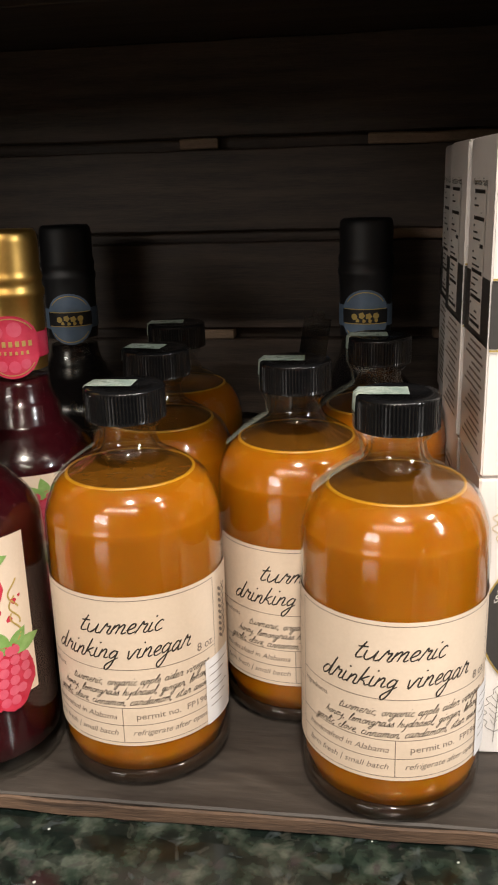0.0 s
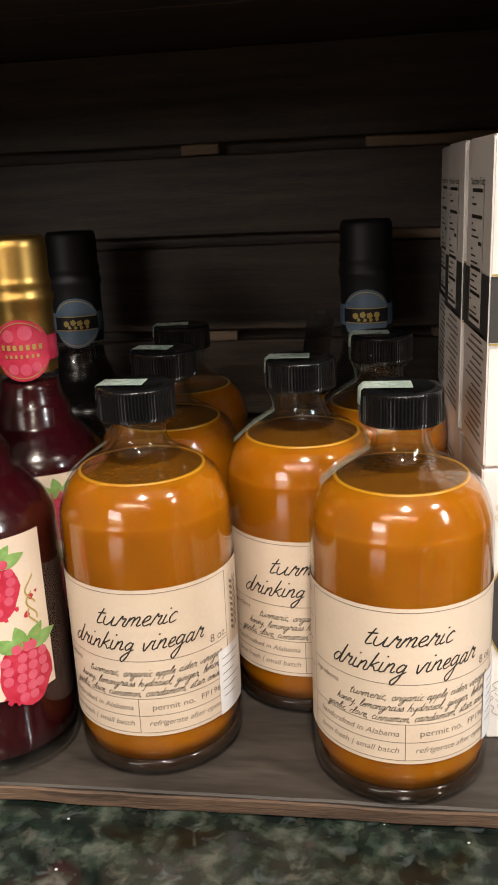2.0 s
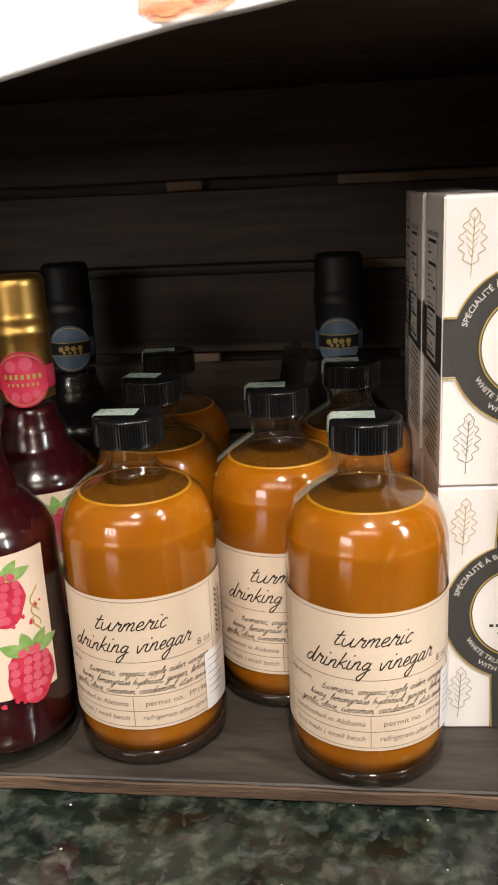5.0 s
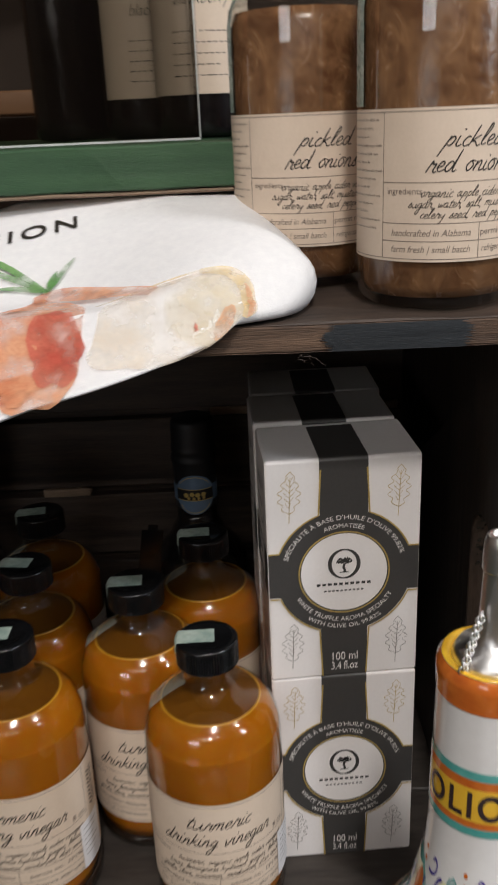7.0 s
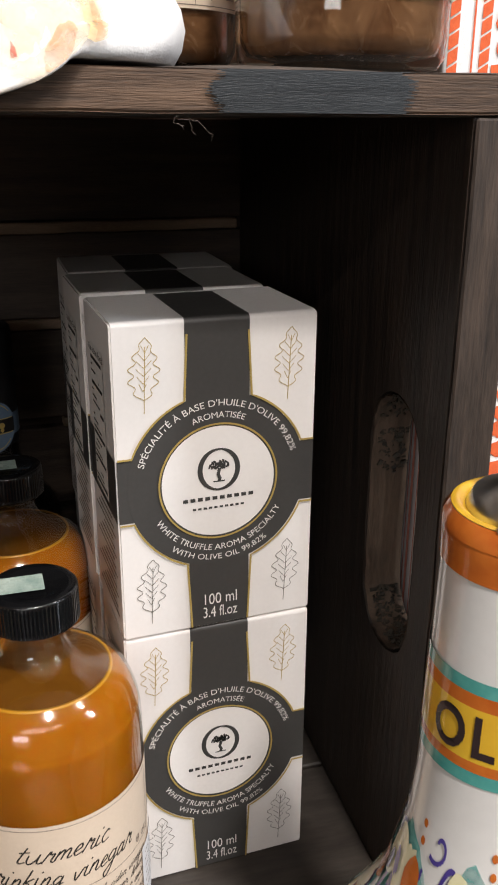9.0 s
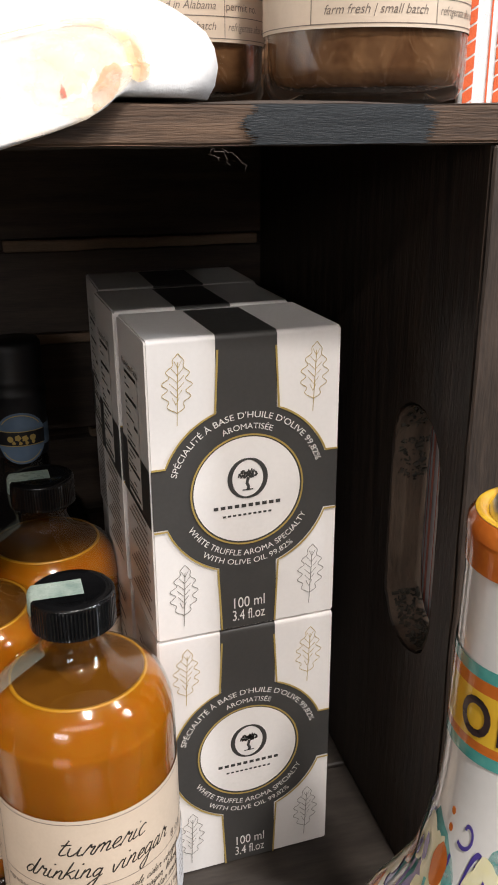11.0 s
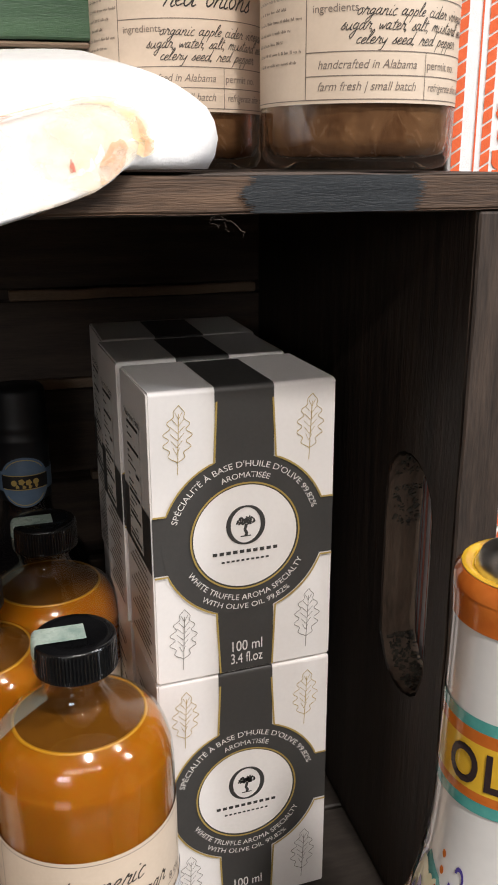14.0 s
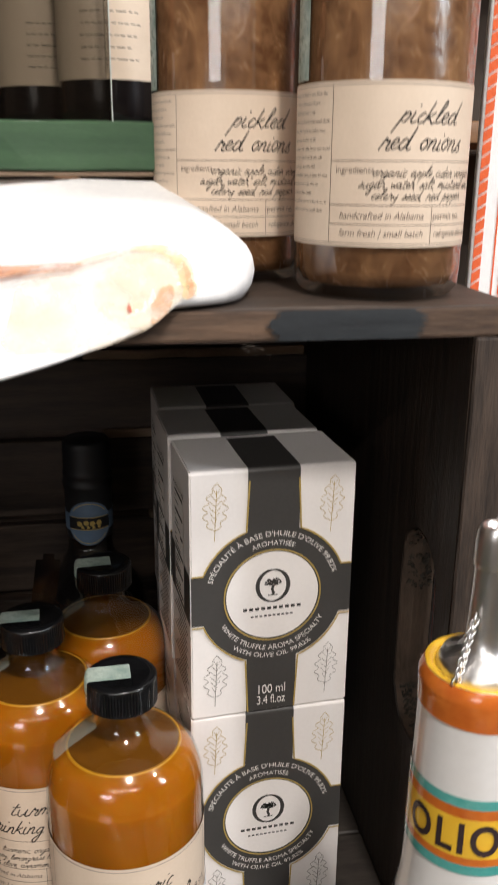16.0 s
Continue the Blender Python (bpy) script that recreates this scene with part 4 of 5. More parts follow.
def oil_carton():
    c = thing("oil_carton", "white and charcoal carton of olive oil with gold lines", "carton", group="stacked oil cartons")
    w, d, h = BW / 2, BD, BH
    bm = block(-w, w, 0, d, 0, h)
    top = [e for e in bm.edges if all(v.co.z > h - 1e-6 for v in e.verts) and abs(e.verts[0].co.y - e.verts[1].co.y) < 1e-6]
    bmesh.ops.bevel(bm, geom=top, offset=0.0016, segments=6, affect="EDGES", profile=0.5)
    bmesh.ops.bevel(bm, geom=[e for e in bm.edges if e.calc_face_angle(0) > 0.9], offset=0.0006, segments=2, affect="EDGES")
    part("carton_body", bm, CARTON, c, "white folded card", smooth=False)
    o = 0.00022
    cz, rc, bw = 0.0523, 0.0294, 0.0102
    n = 64
    for q in ((-bw, bw, 0.0006, cz - 0.0185), (-bw, bw, cz + 0.0185, h - 0.0016)):
        Print().rect(*q, 0.01).lay(on_front(-o), "charcoal_stripe", CHAR, c, "charcoal printed stripe")
    for q in ((-w + 0.0003, -0.0185), (0.0185, w - 0.0003)):
        Print().rect(*q, cz - 0.0104, cz + 0.0104, 0.01).lay(on_front(-o), "charcoal_belt", CHAR, c, "charcoal printed belt")
    Print().add([(0, cz)] + [(rc * math.cos(2 * math.pi * i / n), cz + rc * math.sin(2 * math.pi * i / n)) for i in range(n)], [(0, 1 + i, 1 + (i + 1) % n) for i in range(n)]).lay(on_front(-1.5 * o), "charcoal_disc", CHAR, c, "charcoal printed disc")
    # band over the top
    band = Print()
    prof = [(-o, h - 0.0016)] + [(0.0016 - (0.0016 + o) * math.cos(a), h - 0.0016 + (0.0016 + o) * math.sin(a)) for a in [math.pi / 2 * i / 6 for i in range(1, 7)]] + [(d - 0.0045, h + o)]
    bm = bmesh.new()
    rows = [(bm.verts.new((-bw, y, z)), bm.verts.new((bw, y, z))) for y, z in prof]
    for a, b in zip(rows, rows[1:]):
        bm.faces.new((a[0], a[1], b[1], b[0]))
    part("charcoal_band", bm, CHAR, c, "charcoal band over the top")
    # side: charcoal belt, fact panel, fine print
    side = lambda s, t: (-w - o, s, t)
    Print().rect(0.0003, d - 0.0003, cz - 0.0104, cz + 0.0104, 0.01).lay(side, "side_belt", CHAR, c)
    fp = Print().rect(0.012, d - 0.010, cz - 0.008, h - 0.012, 0.02).lay(lambda s, t: (-w - 1.6 * o, s, t), "fact_panel", PALEINK, c, "nutrition panel")
    facts = Print()
    for k in range(21):
        facts.rect(0.0135 + (0.012 if k % 5 == 3 else 0), d - 0.0115 - 0.005 * ((k * 7) % 4), h - 0.0172 - 0.0021 * k, h - (0.0166 if k % 4 else 0.0160) - 0.0021 * k, 0.02)
    facts.text("Nutrition Facts", d / 2 + 0.001, h - 0.0148, 0.0034, width=0.024)
    facts.lay(lambda s, t: (-w - 2.2 * o, d - s + 0.002, t), "panel_print", INK, fp)
    small = Print()
    for k in range(16):
        small.rect(0.005 + 0.002 * (k % 3), d - 0.006 - 0.004 * ((k * 5) % 4), 0.0060 + 0.0024 * k, 0.0068 + 0.0024 * k, 0.02)
    small.lay(side, "fine_print", INKSOFT, c)
    # centre disc with a plain emblem
    ring = Print()
    ring.add([(0, cz)] + [(0.0186 * math.cos(2 * math.pi * i / n), cz + 0.0186 * math.sin(2 * math.pi * i / n)) for i in range(n)], [(0, 1 + i, 1 + (i + 1) % n) for i in range(n)])
    disc = ring.lay(on_front(-2.2 * o), "centre_disc", CARTON, c, "white centre disc")
    em = Print()
    em.strip([(0.0062 * math.cos(a), cz + 0.0042 + 0.0068 * math.sin(a)) for a in [2 * math.pi * i / 40 for i in range(40)]], lambda f: 0.00055 + 0.0011 * abs(math.cos(2 * math.pi * f)), closed=True)
    for k in range(110):
        a, q = random.uniform(0, math.pi), random.uniform(0.2, 1)
        em.disc(0.0034 * q * math.cos(a), cz + 0.0045 + 0.0030 * q * math.sin(a), 0.00034, None, 6)
    em.strip([(0.0002, cz + 0.0046), (-0.0003, cz + 0.0025), (0.0003, cz + 0.0012), (0.0, cz + 0.0002)], 0.0011)
    em.rect(-0.0019, 0.0019, cz + 0.0000, cz + 0.0004)
    for k in range(10):  # plain bars for the maker's name
        em.rect(-0.0119 + 0.00242 * k, -0.0103 + 0.00242 * k, cz - 0.0060, cz - 0.0048)
    for k in range(10):
        em.rect(-0.0088 + 0.00178 * k, -0.0077 + 0.00178 * k, cz - 0.0090, cz - 0.0083)
    em.lay(on_front(-3.2 * o), "emblem", CHAR, disc, "charcoal ring with a small tree")
    g = Print()
    g.ring(0, cz, 0.0194, 0.0006, 72)
    e = rc + 0.0003
    a0 = math.asin((bw + 0.0006) / e)
    a1 = math.asin(0.0109 / e)
    g.lay(on_front(-3.4 * o), "gold_ring", GOLDINK, c, "gold foil ring")
    for q in range(4):
        sx, sz = (1, 1, -1, -1)[q], (1, -1, 1, -1)[q]
        pts = [(sx * (w - 0.0004), cz + sz * 0.0109)] + [(sx * e * math.cos(a), cz + sz * e * math.sin(a)) for a in [a1 + (math.pi / 2 - a0 - a1) * i / 16 for i in range(17)]]
        pts += [(sx * (bw - 0.0005), (h - 0.0045) if sz > 0 else 0.0008)]
        Print().strip(pts, 0.00065).lay(on_front(-3.4 * o), "gold_line", GOLDINK, c, "gold foil line")
    tx = Print()
    tx.arc_text("SP\u00c9CIALIT\u00c9 \u00c0 BASE D'HUILE D'OLIVE 99,82%", 0, cz, 0.0252, math.pi / 2, 0.0030, True, 0.0640)
    tx.arc_text("AROMATIS\u00c9E", 0, cz, 0.0214, math.pi / 2, 0.0028, True, 0.0170)
    tx.arc_text("WHITE TRUFFLE AROMA SPECIALTY", 0, cz, 0.0238, -math.pi / 2, 0.0030, False, 0.0510)
    tx.arc_text("WITH OLIVE OIL 99,82%", 0, cz, 0.0272, -math.pi / 2, 0.0028, False, 0.0350)
    tx.text("100 ml", 0, 0.0085, 0.0058, width=0.0112)
    tx.text("3.4 fl.oz", 0, 0.0036, 0.0058, width=0.0118)
    tx.lay(on_front(-3.6 * o), "lettering", PALEINK, c, "white lettering")
    for s, t, m in ((-0.0228, 0.0890, GOLDINK), (0.0232, 0.0890, GOLDINK), (-0.0228, 0.0168, LEAFINK), (0.0232, 0.0168, LEAFINK)):
        lf = Print()
        out = []
        for i in range(56):
            f = i / 55
            wv = (0.0005 + 0.0048 * math.sin(math.pi * f ** 0.85) ** 0.7) * (1 + 0.26 * math.sin(f * 30 - 0.6)) * (1 - 0.30 * f ** 3)
            out.append((wv, -0.0085 + 0.0205 * f))
        loop = [(s + x + 0.10 * y, t + y) for x, y in out] + [(s - x + 0.10 * y, t + y + 0.0006) for x, y in reversed(out)]
        lf.strip(loop, 0.00026, closed=True)
        lf.line(s - 0.0004, t - 0.0132, s + 0.0008, t + 0.0095, 0.0003)
        for k in range(6):
            y = t - 0.0055 + 0.0026 * k
            for sg in (-1, 1):
                lf.line(s + 0.1 * (y - t), y, s + 0.1 * (y - t) + sg * 0.0031 * math.sin(math.pi * (k + 1.2) / 7.5), y + 0.0026, 0.0002)
        lf.v = [(s + (x - s) * 0.76, t + (y - t) * 0.90) for x, y in lf.v]
        lf.lay(on_front(-o), "leaf_drawing", m, c, "gold outline of an oak leaf" if m == GOLDINK else "grey outline of an oak leaf")
    return c


carton = oil_carton()
BX = 0.1122
for k, (dx, y, up, rz) in enumerate(((0.0003, 0.2980, 1, 4.2), (-0.0028, 0.3440, 0, 3.0), (-0.0036, 0.3438, 1, 3.4), (-0.0030, 0.3880, 0, 2.0), (-0.0042, 0.3872, 1, 1.4))):
    m = copy_thing(carton, pose(BX + dx, y, FLOOR_Z + up * (BH + 0.0004), 0, 0, rz))
    m["label"] = "white and charcoal oil carton stacked on another" if up else "white and charcoal oil carton standing on the crate floor"
carton.matrix_basis = pose(BX + 0.0002, 0.2983, FLOOR_Z, 0, 0, 3.2)
carton["label"] = "white and charcoal oil carton standing on the crate floor"

# ---- jars on top ----
TOP_Z = 0.2833


def onion_jar():
    j = thing("onion_jar", "glass jar of pickled red onions with a cream label", "jar", group="pickled onion jars")
    prof = [(0.0, 0.003), (0.018, 0.0025), (0.0225, 0.0004), (0.0258, 0.0012), (0.0276, 0.0040)] + smooth_profile([(0.0280, 0.009), (0.0280, 0.05), (0.0280, 0.097), (0.0270, 0.1030), (0.0245, 0.1070), (0.0238, 0.1090)]) + [(0.0246, 0.1097), (0.0238, 0.1107), (0.0246, 0.1117), (0.0238, 0.1125)]
    part("glass_body", lathe(prof, 72), JARGLASS, j, "clear glass")
    fill = [(0.0, 0.0045), (0.020, 0.0036), (0.0252, 0.0046), (0.0270, 0.0085), (0.0272, 0.05), (0.0272, 0.096), (0.0255, 0.1010), (0.0, 0.1015)]
    liq = part("filling", lathe(fill, 64, lambda i, r, z: r * (1 - 0.010 * (0.5 + 0.5 * math.sin(i * 2.1 + z * 600)))), ONION, j, "brown pickled onion slices")
    lid = part("lid", lathe([(0.0, 0.1120), (0.0248, 0.1120), (0.0256, 0.1127), (0.0256, 0.1210), (0.0250, 0.1225), (0.0235, 0.1227), (0.0225, 0.1221), (0.0, 0.1221)], 96, lambda i, r, z: r * (0.99 if i % 2 and r > 0.0254 else 1)), LIDMETAL, j, "silvery screw lid")
    bm = bmesh.new()
    rows = []
    for x, z in [(-0.012, 0.1230), (-0.0235, 0.1231), (-0.0258, 0.1215), (-0.0260, 0.1130), (-0.0252, 0.1075), (-0.0275, 0.1020), (-0.0284, 0.0965), (-0.0284, 0.0665)]:
        row = []
        for q in range(7):
            y = -0.005 + 0.010 * q / 6
            row.append(bm.verts.new((x if z > 0.1229 else -math.sqrt(x * x - y * y), y, z)))
        rows.append(row)
    for a, c in zip(rows, rows[1:]):
        for q in range(6):
            bm.faces.new((a[q], a[q + 1], c[q + 1], c[q]))
    part("seal_strip", bm, SEAL, j, "pale green paper seal strip")
    r, z0, z1 = 0.0283, 0.0172, 0.0655
    lab = Print().rect(-0.076, 0.076, z0, z1, 0.0016).lay(on_cylinder(r), "label", PAPER, j, "cream paper label")
    h = z1 - z0
    at = lambda f: z1 - f * h
    ink = Print()
    handwrite(ink, "pickled", 0.0030, at(0.245), 0.0032, 0.0210, 0.00044)
    handwrite(ink, "red onions", 0.0015, at(0.405), 0.0032, 0.0290, 0.00044)
    handwrite(ink, "organic apple cider vinegar,", 0.0055, at(0.565), 0.0016, 0.0400, 0.00023, 0.0, 3)
    handwrite(ink, "sugar, water, salt, mustard seed,", 0.0035, at(0.635), 0.0016, 0.0440, 0.00023, 0.0, 3)
    handwrite(ink, "celery seed, red pepper", 0.0020, at(0.705), 0.0016, 0.0330, 0.00023, 0.0, 3)
    ink.lay(on_cylinder(r + 0.00012), "handwriting", INK, lab, "black handwritten lettering")
    soft = Print()
    soft.text("ingredients", -0.0200, at(0.545), 0.0028)
    soft.text("handcrafted in Alabama", -0.0110, at(0.825), 0.0031, 0.3, 0, 0.0270)
    soft.text("permit no.", 0.0125, at(0.825), 0.0031)
    soft.text("farm fresh | small batch", -0.0110, at(0.935), 0.0031, 0.3, 0, 0.0270)
    soft.text("refrigerate after opening", 0.0185, at(0.935), 0.0030, 0.3, 0, 0.0240)
    for f in (0.02, 0.47, 0.74, 0.86, 0.98):
        soft.line(-0.0280 if f not in (0.02, 0.98) else -0.072, at(f), 0.0330, at(f), 0.00022)
    for s in (-0.0280, 0.0330):
        soft.line(s, at(0.02), s, at(0.98), 0.00022)
    soft.line(0.0055, at(0.74), 0.0055, at(0.98), 0.00022)
    for k in range(14):
        ticks(soft, -0.050, -0.0300 - 0.003 * ((k * 7) % 3), at(0.07 + k * 0.055), k)
    soft.lay(on_cylinder(r + 0.0001), "print", INKSOFT, lab, "grey printed lettering and rules")
    return j


jar = onion_jar()
copy_thing(jar, pose(0.1010, 0.3385, TOP_Z, 0, 0, 8))
jar.matrix_basis = pose(0.1450, 0.2905, TOP_Z, 0, 0, 6)

# ---- green shelf board, acrylic case, bottles behind ----
green = thing("green_shelf", "green painted wooden shelf board on dark blocks", "shelf")
part("shelf_board", board(-0.30, 0.0740, 0.335, 0.54, 0.3222, 0.3393, 7), GREENWOOD, green, "green painted board")
part("raw_underside", board(-0.299, 0.0730, 0.3356, 0.539, 0.3203, 0.3219, 8), PALEWOOD, green, "pale unpainted underside")
for x in (-0.285, 0.045):
    part("support_block", block(x, x + 0.02, 0.42, 0.475, 0.2833, 0.3203, 0.001), BLACKCAP, green, "dark support block")
case = thing("acrylic_case", "clear acrylic display case standing on the green board", "display case")
AX0, AX1, AY0, AY1, AZ0, AZ1 = -0.27, 0.0590, 0.366, 0.383, 0.3397, 0.497
part("front_pane", block(AX0, AX1, AY0, AY0 + 0.002, AZ0, AZ1), ACRYLIC, case, smooth=False)
part("side_pane", block(AX1 - 0.002, AX1, AY0 + 0.0022, AY1, AZ0, AZ1), ACRYLIC, case, smooth=False)
# thin pale strips paint the highlights along the case's edges
ACRYLEDGE = mat("painted acrylic highlight", (0.62, 0.64, 0.63), (0.50, 0.52, 0.51), 0.15)
part("bottom_edge", block(AX0, AX1, AY0 - 0.0006, AY0 - 0.0001, AZ0, AZ0 + 0.0009), ACRYLEDGE, case, "painted highlight along the bottom edge")
part("upright_edge", block(AX1 - 0.0003, AX1 + 0.0002, AY0 - 0.0006, AY0 - 0.0001, AZ0 + 0.001, AZ1), ACRYLEDGE, case, "painted highlight along the corner")
part("side_pane", block(AX0, AX0 + 0.002, AY0 + 0.0022, AY1, AZ0, AZ1), ACRYLIC, case, smooth=False)


def jam_bottle():
    b = thing("syrup_bottle", "dark syrup bottle with a cream label", "bottle", group="dark syrup bottles behind the case")
    prof = [(0.0, 0.001), (0.019, 0.0), (0.0215, 0.002)] + smooth_profile([(0.0220, 0.006), (0.0220, 0.06), (0.0220, 0.085), (0.018, 0.098), (0.011, 0.106), (0.0095, 0.112), (0.0095, 0.125)]) + [(0.0, 0.125)]
    part("glass_body", lathe(prof, 48), DARKLIQ, b, "near-black glass")
    part("cap", lathe([(0.0112, 0.118), (0.0115, 0.119), (0.0115, 0.131), (0.0, 0.132)], 48), CAPBLACK, b)
    lab = Print().rect(-0.034, 0.034, 0.0185, 0.067, 0.0018).lay(on_cylinder(0.0222), "label", PAPER, b, "cream paper label")
    ink = Print().text("blackberry", 0, 0.055, 0.0075, 0.32, -0.0001, 0.026)
    for k in range(5):
        s0 = -0.014
        while s0 < 0.011 - 0.003 * (k % 2):
            s1 = s0 + 0.0018 + 0.0009 * ((k * 5 + int(s0 * 3000)) % 4)
            ink.rect(s0, s1, 0.044 - 0.0045 * k, 0.0444 - 0.0045 * k)
            s0 = s1 + 0.0009
    ink.lay(on_cylinder(0.0223), "handwriting", INK, lab)
    return b


jam = jam_bottle()
for x, y, rz in ((0.0300, 0.4520, 20), (-0.0140, 0.4800, 150)):
    copy_thing(jam, pose(x, y, 0.3398, 0, 0, rz))
jam.matrix_basis = pose(0.0595, 0.4130, 0.3398, 0, 0, 4)
tonic = thing("copper_lidded_bottle", "brown bottle with a copper lid and a teal label", "bottle", (-0.0790, 0.3480, 0.3398))
part("glass_body", lathe([(0.0, 0.0), (0.0150, 0.0), (0.0165, 0.002), (0.0165, 0.040), (0.0140, 0.046), (0.0130, 0.048), (0.0, 0.048)], 48), mat("brown bottle glass", (0.05, 0.025, 0.015), None, 0.15), tonic)
part("lid", lathe([(0.0150, 0.0482), (0.0160, 0.049), (0.0160, 0.064), (0.0150, 0.0655), (0.0, 0.066)], 48), COPPER, tonic, "copper lid")
lab = Print().rect(-0.022, 0.022, 0.006, 0.038, 0.002).lay(on_cylinder(0.0167), "label", WHITEPAPER, tonic, "white label")
Print().rect(-0.018, 0.014, 0.013, 0.028, 0.002).lay(on_cylinder(0.0168), "label_patch", TEALPRINT, lab, "teal printed patch")

# ---- folded tea towel, hanging over the crate's edge ----
TU, TV = Vector((0.9225, 0.386)), Vector((-0.386, 0.9225))
TA = Vector((-0.040, 0.212))
TW, TD = 0.1595, 0.120


def towel_top(u, v, lift=0.0):
    p = TA + TU * u + TV * v
    z = 0.2540 + 0.258 * u + 0.38 * v
    over = 0.2880 - max(0.0, 0.2550 - p.y) * 2.2
    z = 0.5 * (z + over + math.sqrt((z - over) ** 2 + 0.000006))
    # plump fold at the free end
    k = min(max((u - 0.060) / 0.065, 0.0), 1.0)
    k = k * k * (3 - 2 * k)
    end = min(max((TW - u) / 0.026, 0.0), 1.0)
    front = min(max((v + 0.002) / 0.026, 0.0), 1.0)
    z += 0.0110 * k * math.sqrt(end * (2 - end)) * (0.10 + 0.90 * math.sqrt(front * (2 - front))) * max(0.0, 1 - (v / 0.085) ** 2)
    tip = min(max((u - TW + 0.030) / 0.030, 0.0), 1.0)
    z = max(z - 0.0075 * tip ** 2.5, 0.2868) if p.y > 0.2600 else z
    if p.y > 0.325:
        z = min(z, 0.3185)
    z += 0.0005 * math.sin(u * 50 + v * 25) + 0.0005 * math.sin(v * 90)
    return Vector((p.x, p.y, z + lift))


def over_rim(u, v, lift):
    """On the towel's top, and past its front edge down over the rounded rim."""
    edge = -0.0045 * max(0.0, math.sin(math.pi * min(max((u - 0.050) / 0.107, 0.0), 1.0)))
    if v >= edge:
        return towel_top(u, v, lift)
    p, d = towel_top(u, edge, 0.0), edge - v
    out = lift + 0.0022 * math.sin(math.pi * min(d / 0.006, 1.0) * 0.6)
    return Vector((p.x - TV.x * out, p.y - TV.y * out, p.z + lift * max(0.0, 1 - d / 0.002) - 0.5 * d))


def tea_towel():
    t = thing("tea_towel", "folded white cotton tea towel printed with onions, over the crate edge", "towel")
    bm = bmesh.new()
    nu, nv = 64, 44
    grid = []
    for i in range(nu + 1):
        col = []
        for k in range(nv + 1):
            u, v = TW * i / nu, TD * k / nv
            v -= 0.0045 * (1 - k / nv) ** 2 * max(0.0, math.sin(math.pi * min(max((u - 0.050) / 0.107, 0.0), 1.0)))
            # rounded corner at the free tip
            cu, cv, rad = TW - 0.027, 0.027, 0.027
            if u > cu and v < cv:
                du, dv = u - cu, cv - v
                m = max(du, dv)
                if m > 0:
                    s = m / max(math.hypot(du, dv), 1e-9)
                    u, v = cu + du * s, cv - dv * s
            col.append((u, v))
        grid.append(col)
    top = [[bm.verts.new(towel_top(u, v)) for u, v in col] for col in grid]
    low = []
    for i, col in enumerate(grid):
        row = []
        for k, (u, v) in enumerate(col):
            p = towel_top(u, v)
            deep = min(max((u - 0.085) / 0.036, 0.0), 1.0)
            z = p.z - 0.0032 - 0.0115 * deep * deep * (3 - 2 * deep) - max(0.0, p.y - 0.2525) * 1.2
            z = min(max(z, 0.2841 - max(0.0, 0.2545 - p.y) * 0.75), p.z - 0.0025)
            row.append(bm.verts.new((p.x, p.y, z)))
        low.append(row)
    for i in range(nu):
        for k in range(nv):
            bm.faces.new((top[i][k], top[i + 1][k], top[i + 1][k + 1], top[i][k + 1]))
            bm.faces.new((low[i][k], low[i][k + 1], low[i + 1][k + 1], low[i + 1][k]))
    # rounded rim
    rim = [(i, 0) for i in range(nu + 1)] + [(nu, k) for k in range(1, nv + 1)] + [(i, nv) for i in range(nu - 1, -1, -1)] + [(0, k) for k in range(nv - 1, 0, -1)]
    c = towel_top(TW / 2, TD / 2)
    mids = []
    for i, k in rim:
        a, b = top[i][k].co, low[i][k].co
        m = (a + b) / 2
        out = Vector((m.x - c.x, m.y - c.y, 0)).normalized()
        fat = min(max(1.0, (a - b).length / 0.007), 1.5)
        mids.append([bm.verts.new(a.lerp(b, f) + out * g * fat) for f, g in ((0.22, 0.0014), (0.5, 0.0020), (0.78, 0.0014))])
    n = len(rim)
    for q in range(n):
        i, k = rim[q]
        i2, k2 = rim[(q + 1) % n]
        chain = [top[i][k], *mids[q], low[i][k]]
        chain2 = [top[i2][k2], *mids[(q + 1) % n], low[i2][k2]]
        for a in range(4):
            bm.faces.new((chain[a], chain[a + 1], chain2[a + 1], chain2[a]))
    cloth = part("cloth", bm, COTTON, t, "white cotton")
    lay = lambda k: (lambda u, v: towel_top(u, v, 0.0009 + 0.0005 * k))
    turned = lambda u, v: towel_top(0.0634 + u * 0.966 + v * 0.259, 0.0905 - u * 0.259 + v * 0.966, 0.0006)
    Print().text("ONION", 0.0, 0.0, 0.0118, thin=0.00015, width=0.054, spacing=1.3).lay(turned, "lettering", INK, t, "black printed word")
    Print().disc(0.0575, 0.020, 0.0165, 0.0270, 36, turn=-0.30, rag=0.05).lay(lay(0), "onion_print", P_RUST, t, "rust coloured onion print")
    Print().disc(0.0625, 0.0125, 0.0085, 0.0125, 30, turn=-0.2, rag=0.12, seed=1).lay(lay(1), "onion_shade", P_RED, t, "red onion print")
    Print().disc(0.0470, 0.0060, 0.0060, 0.0070, 24, rag=0.15, seed=4).lay(lay(1), "onion_shade", P_RUST, t)
    Print().strip(curve_through([(0.063, 0.047), (0.072, 0.044), (0.083, 0.031), (0.097, 0.011)], 8), lambda f: 0.0030 + 0.0065 * math.sin(math.pi * (0.1 + 0.75 * f))).lay(lay(1.4), "onion_shade", P_RUST, t, "rust coloured onion neck")
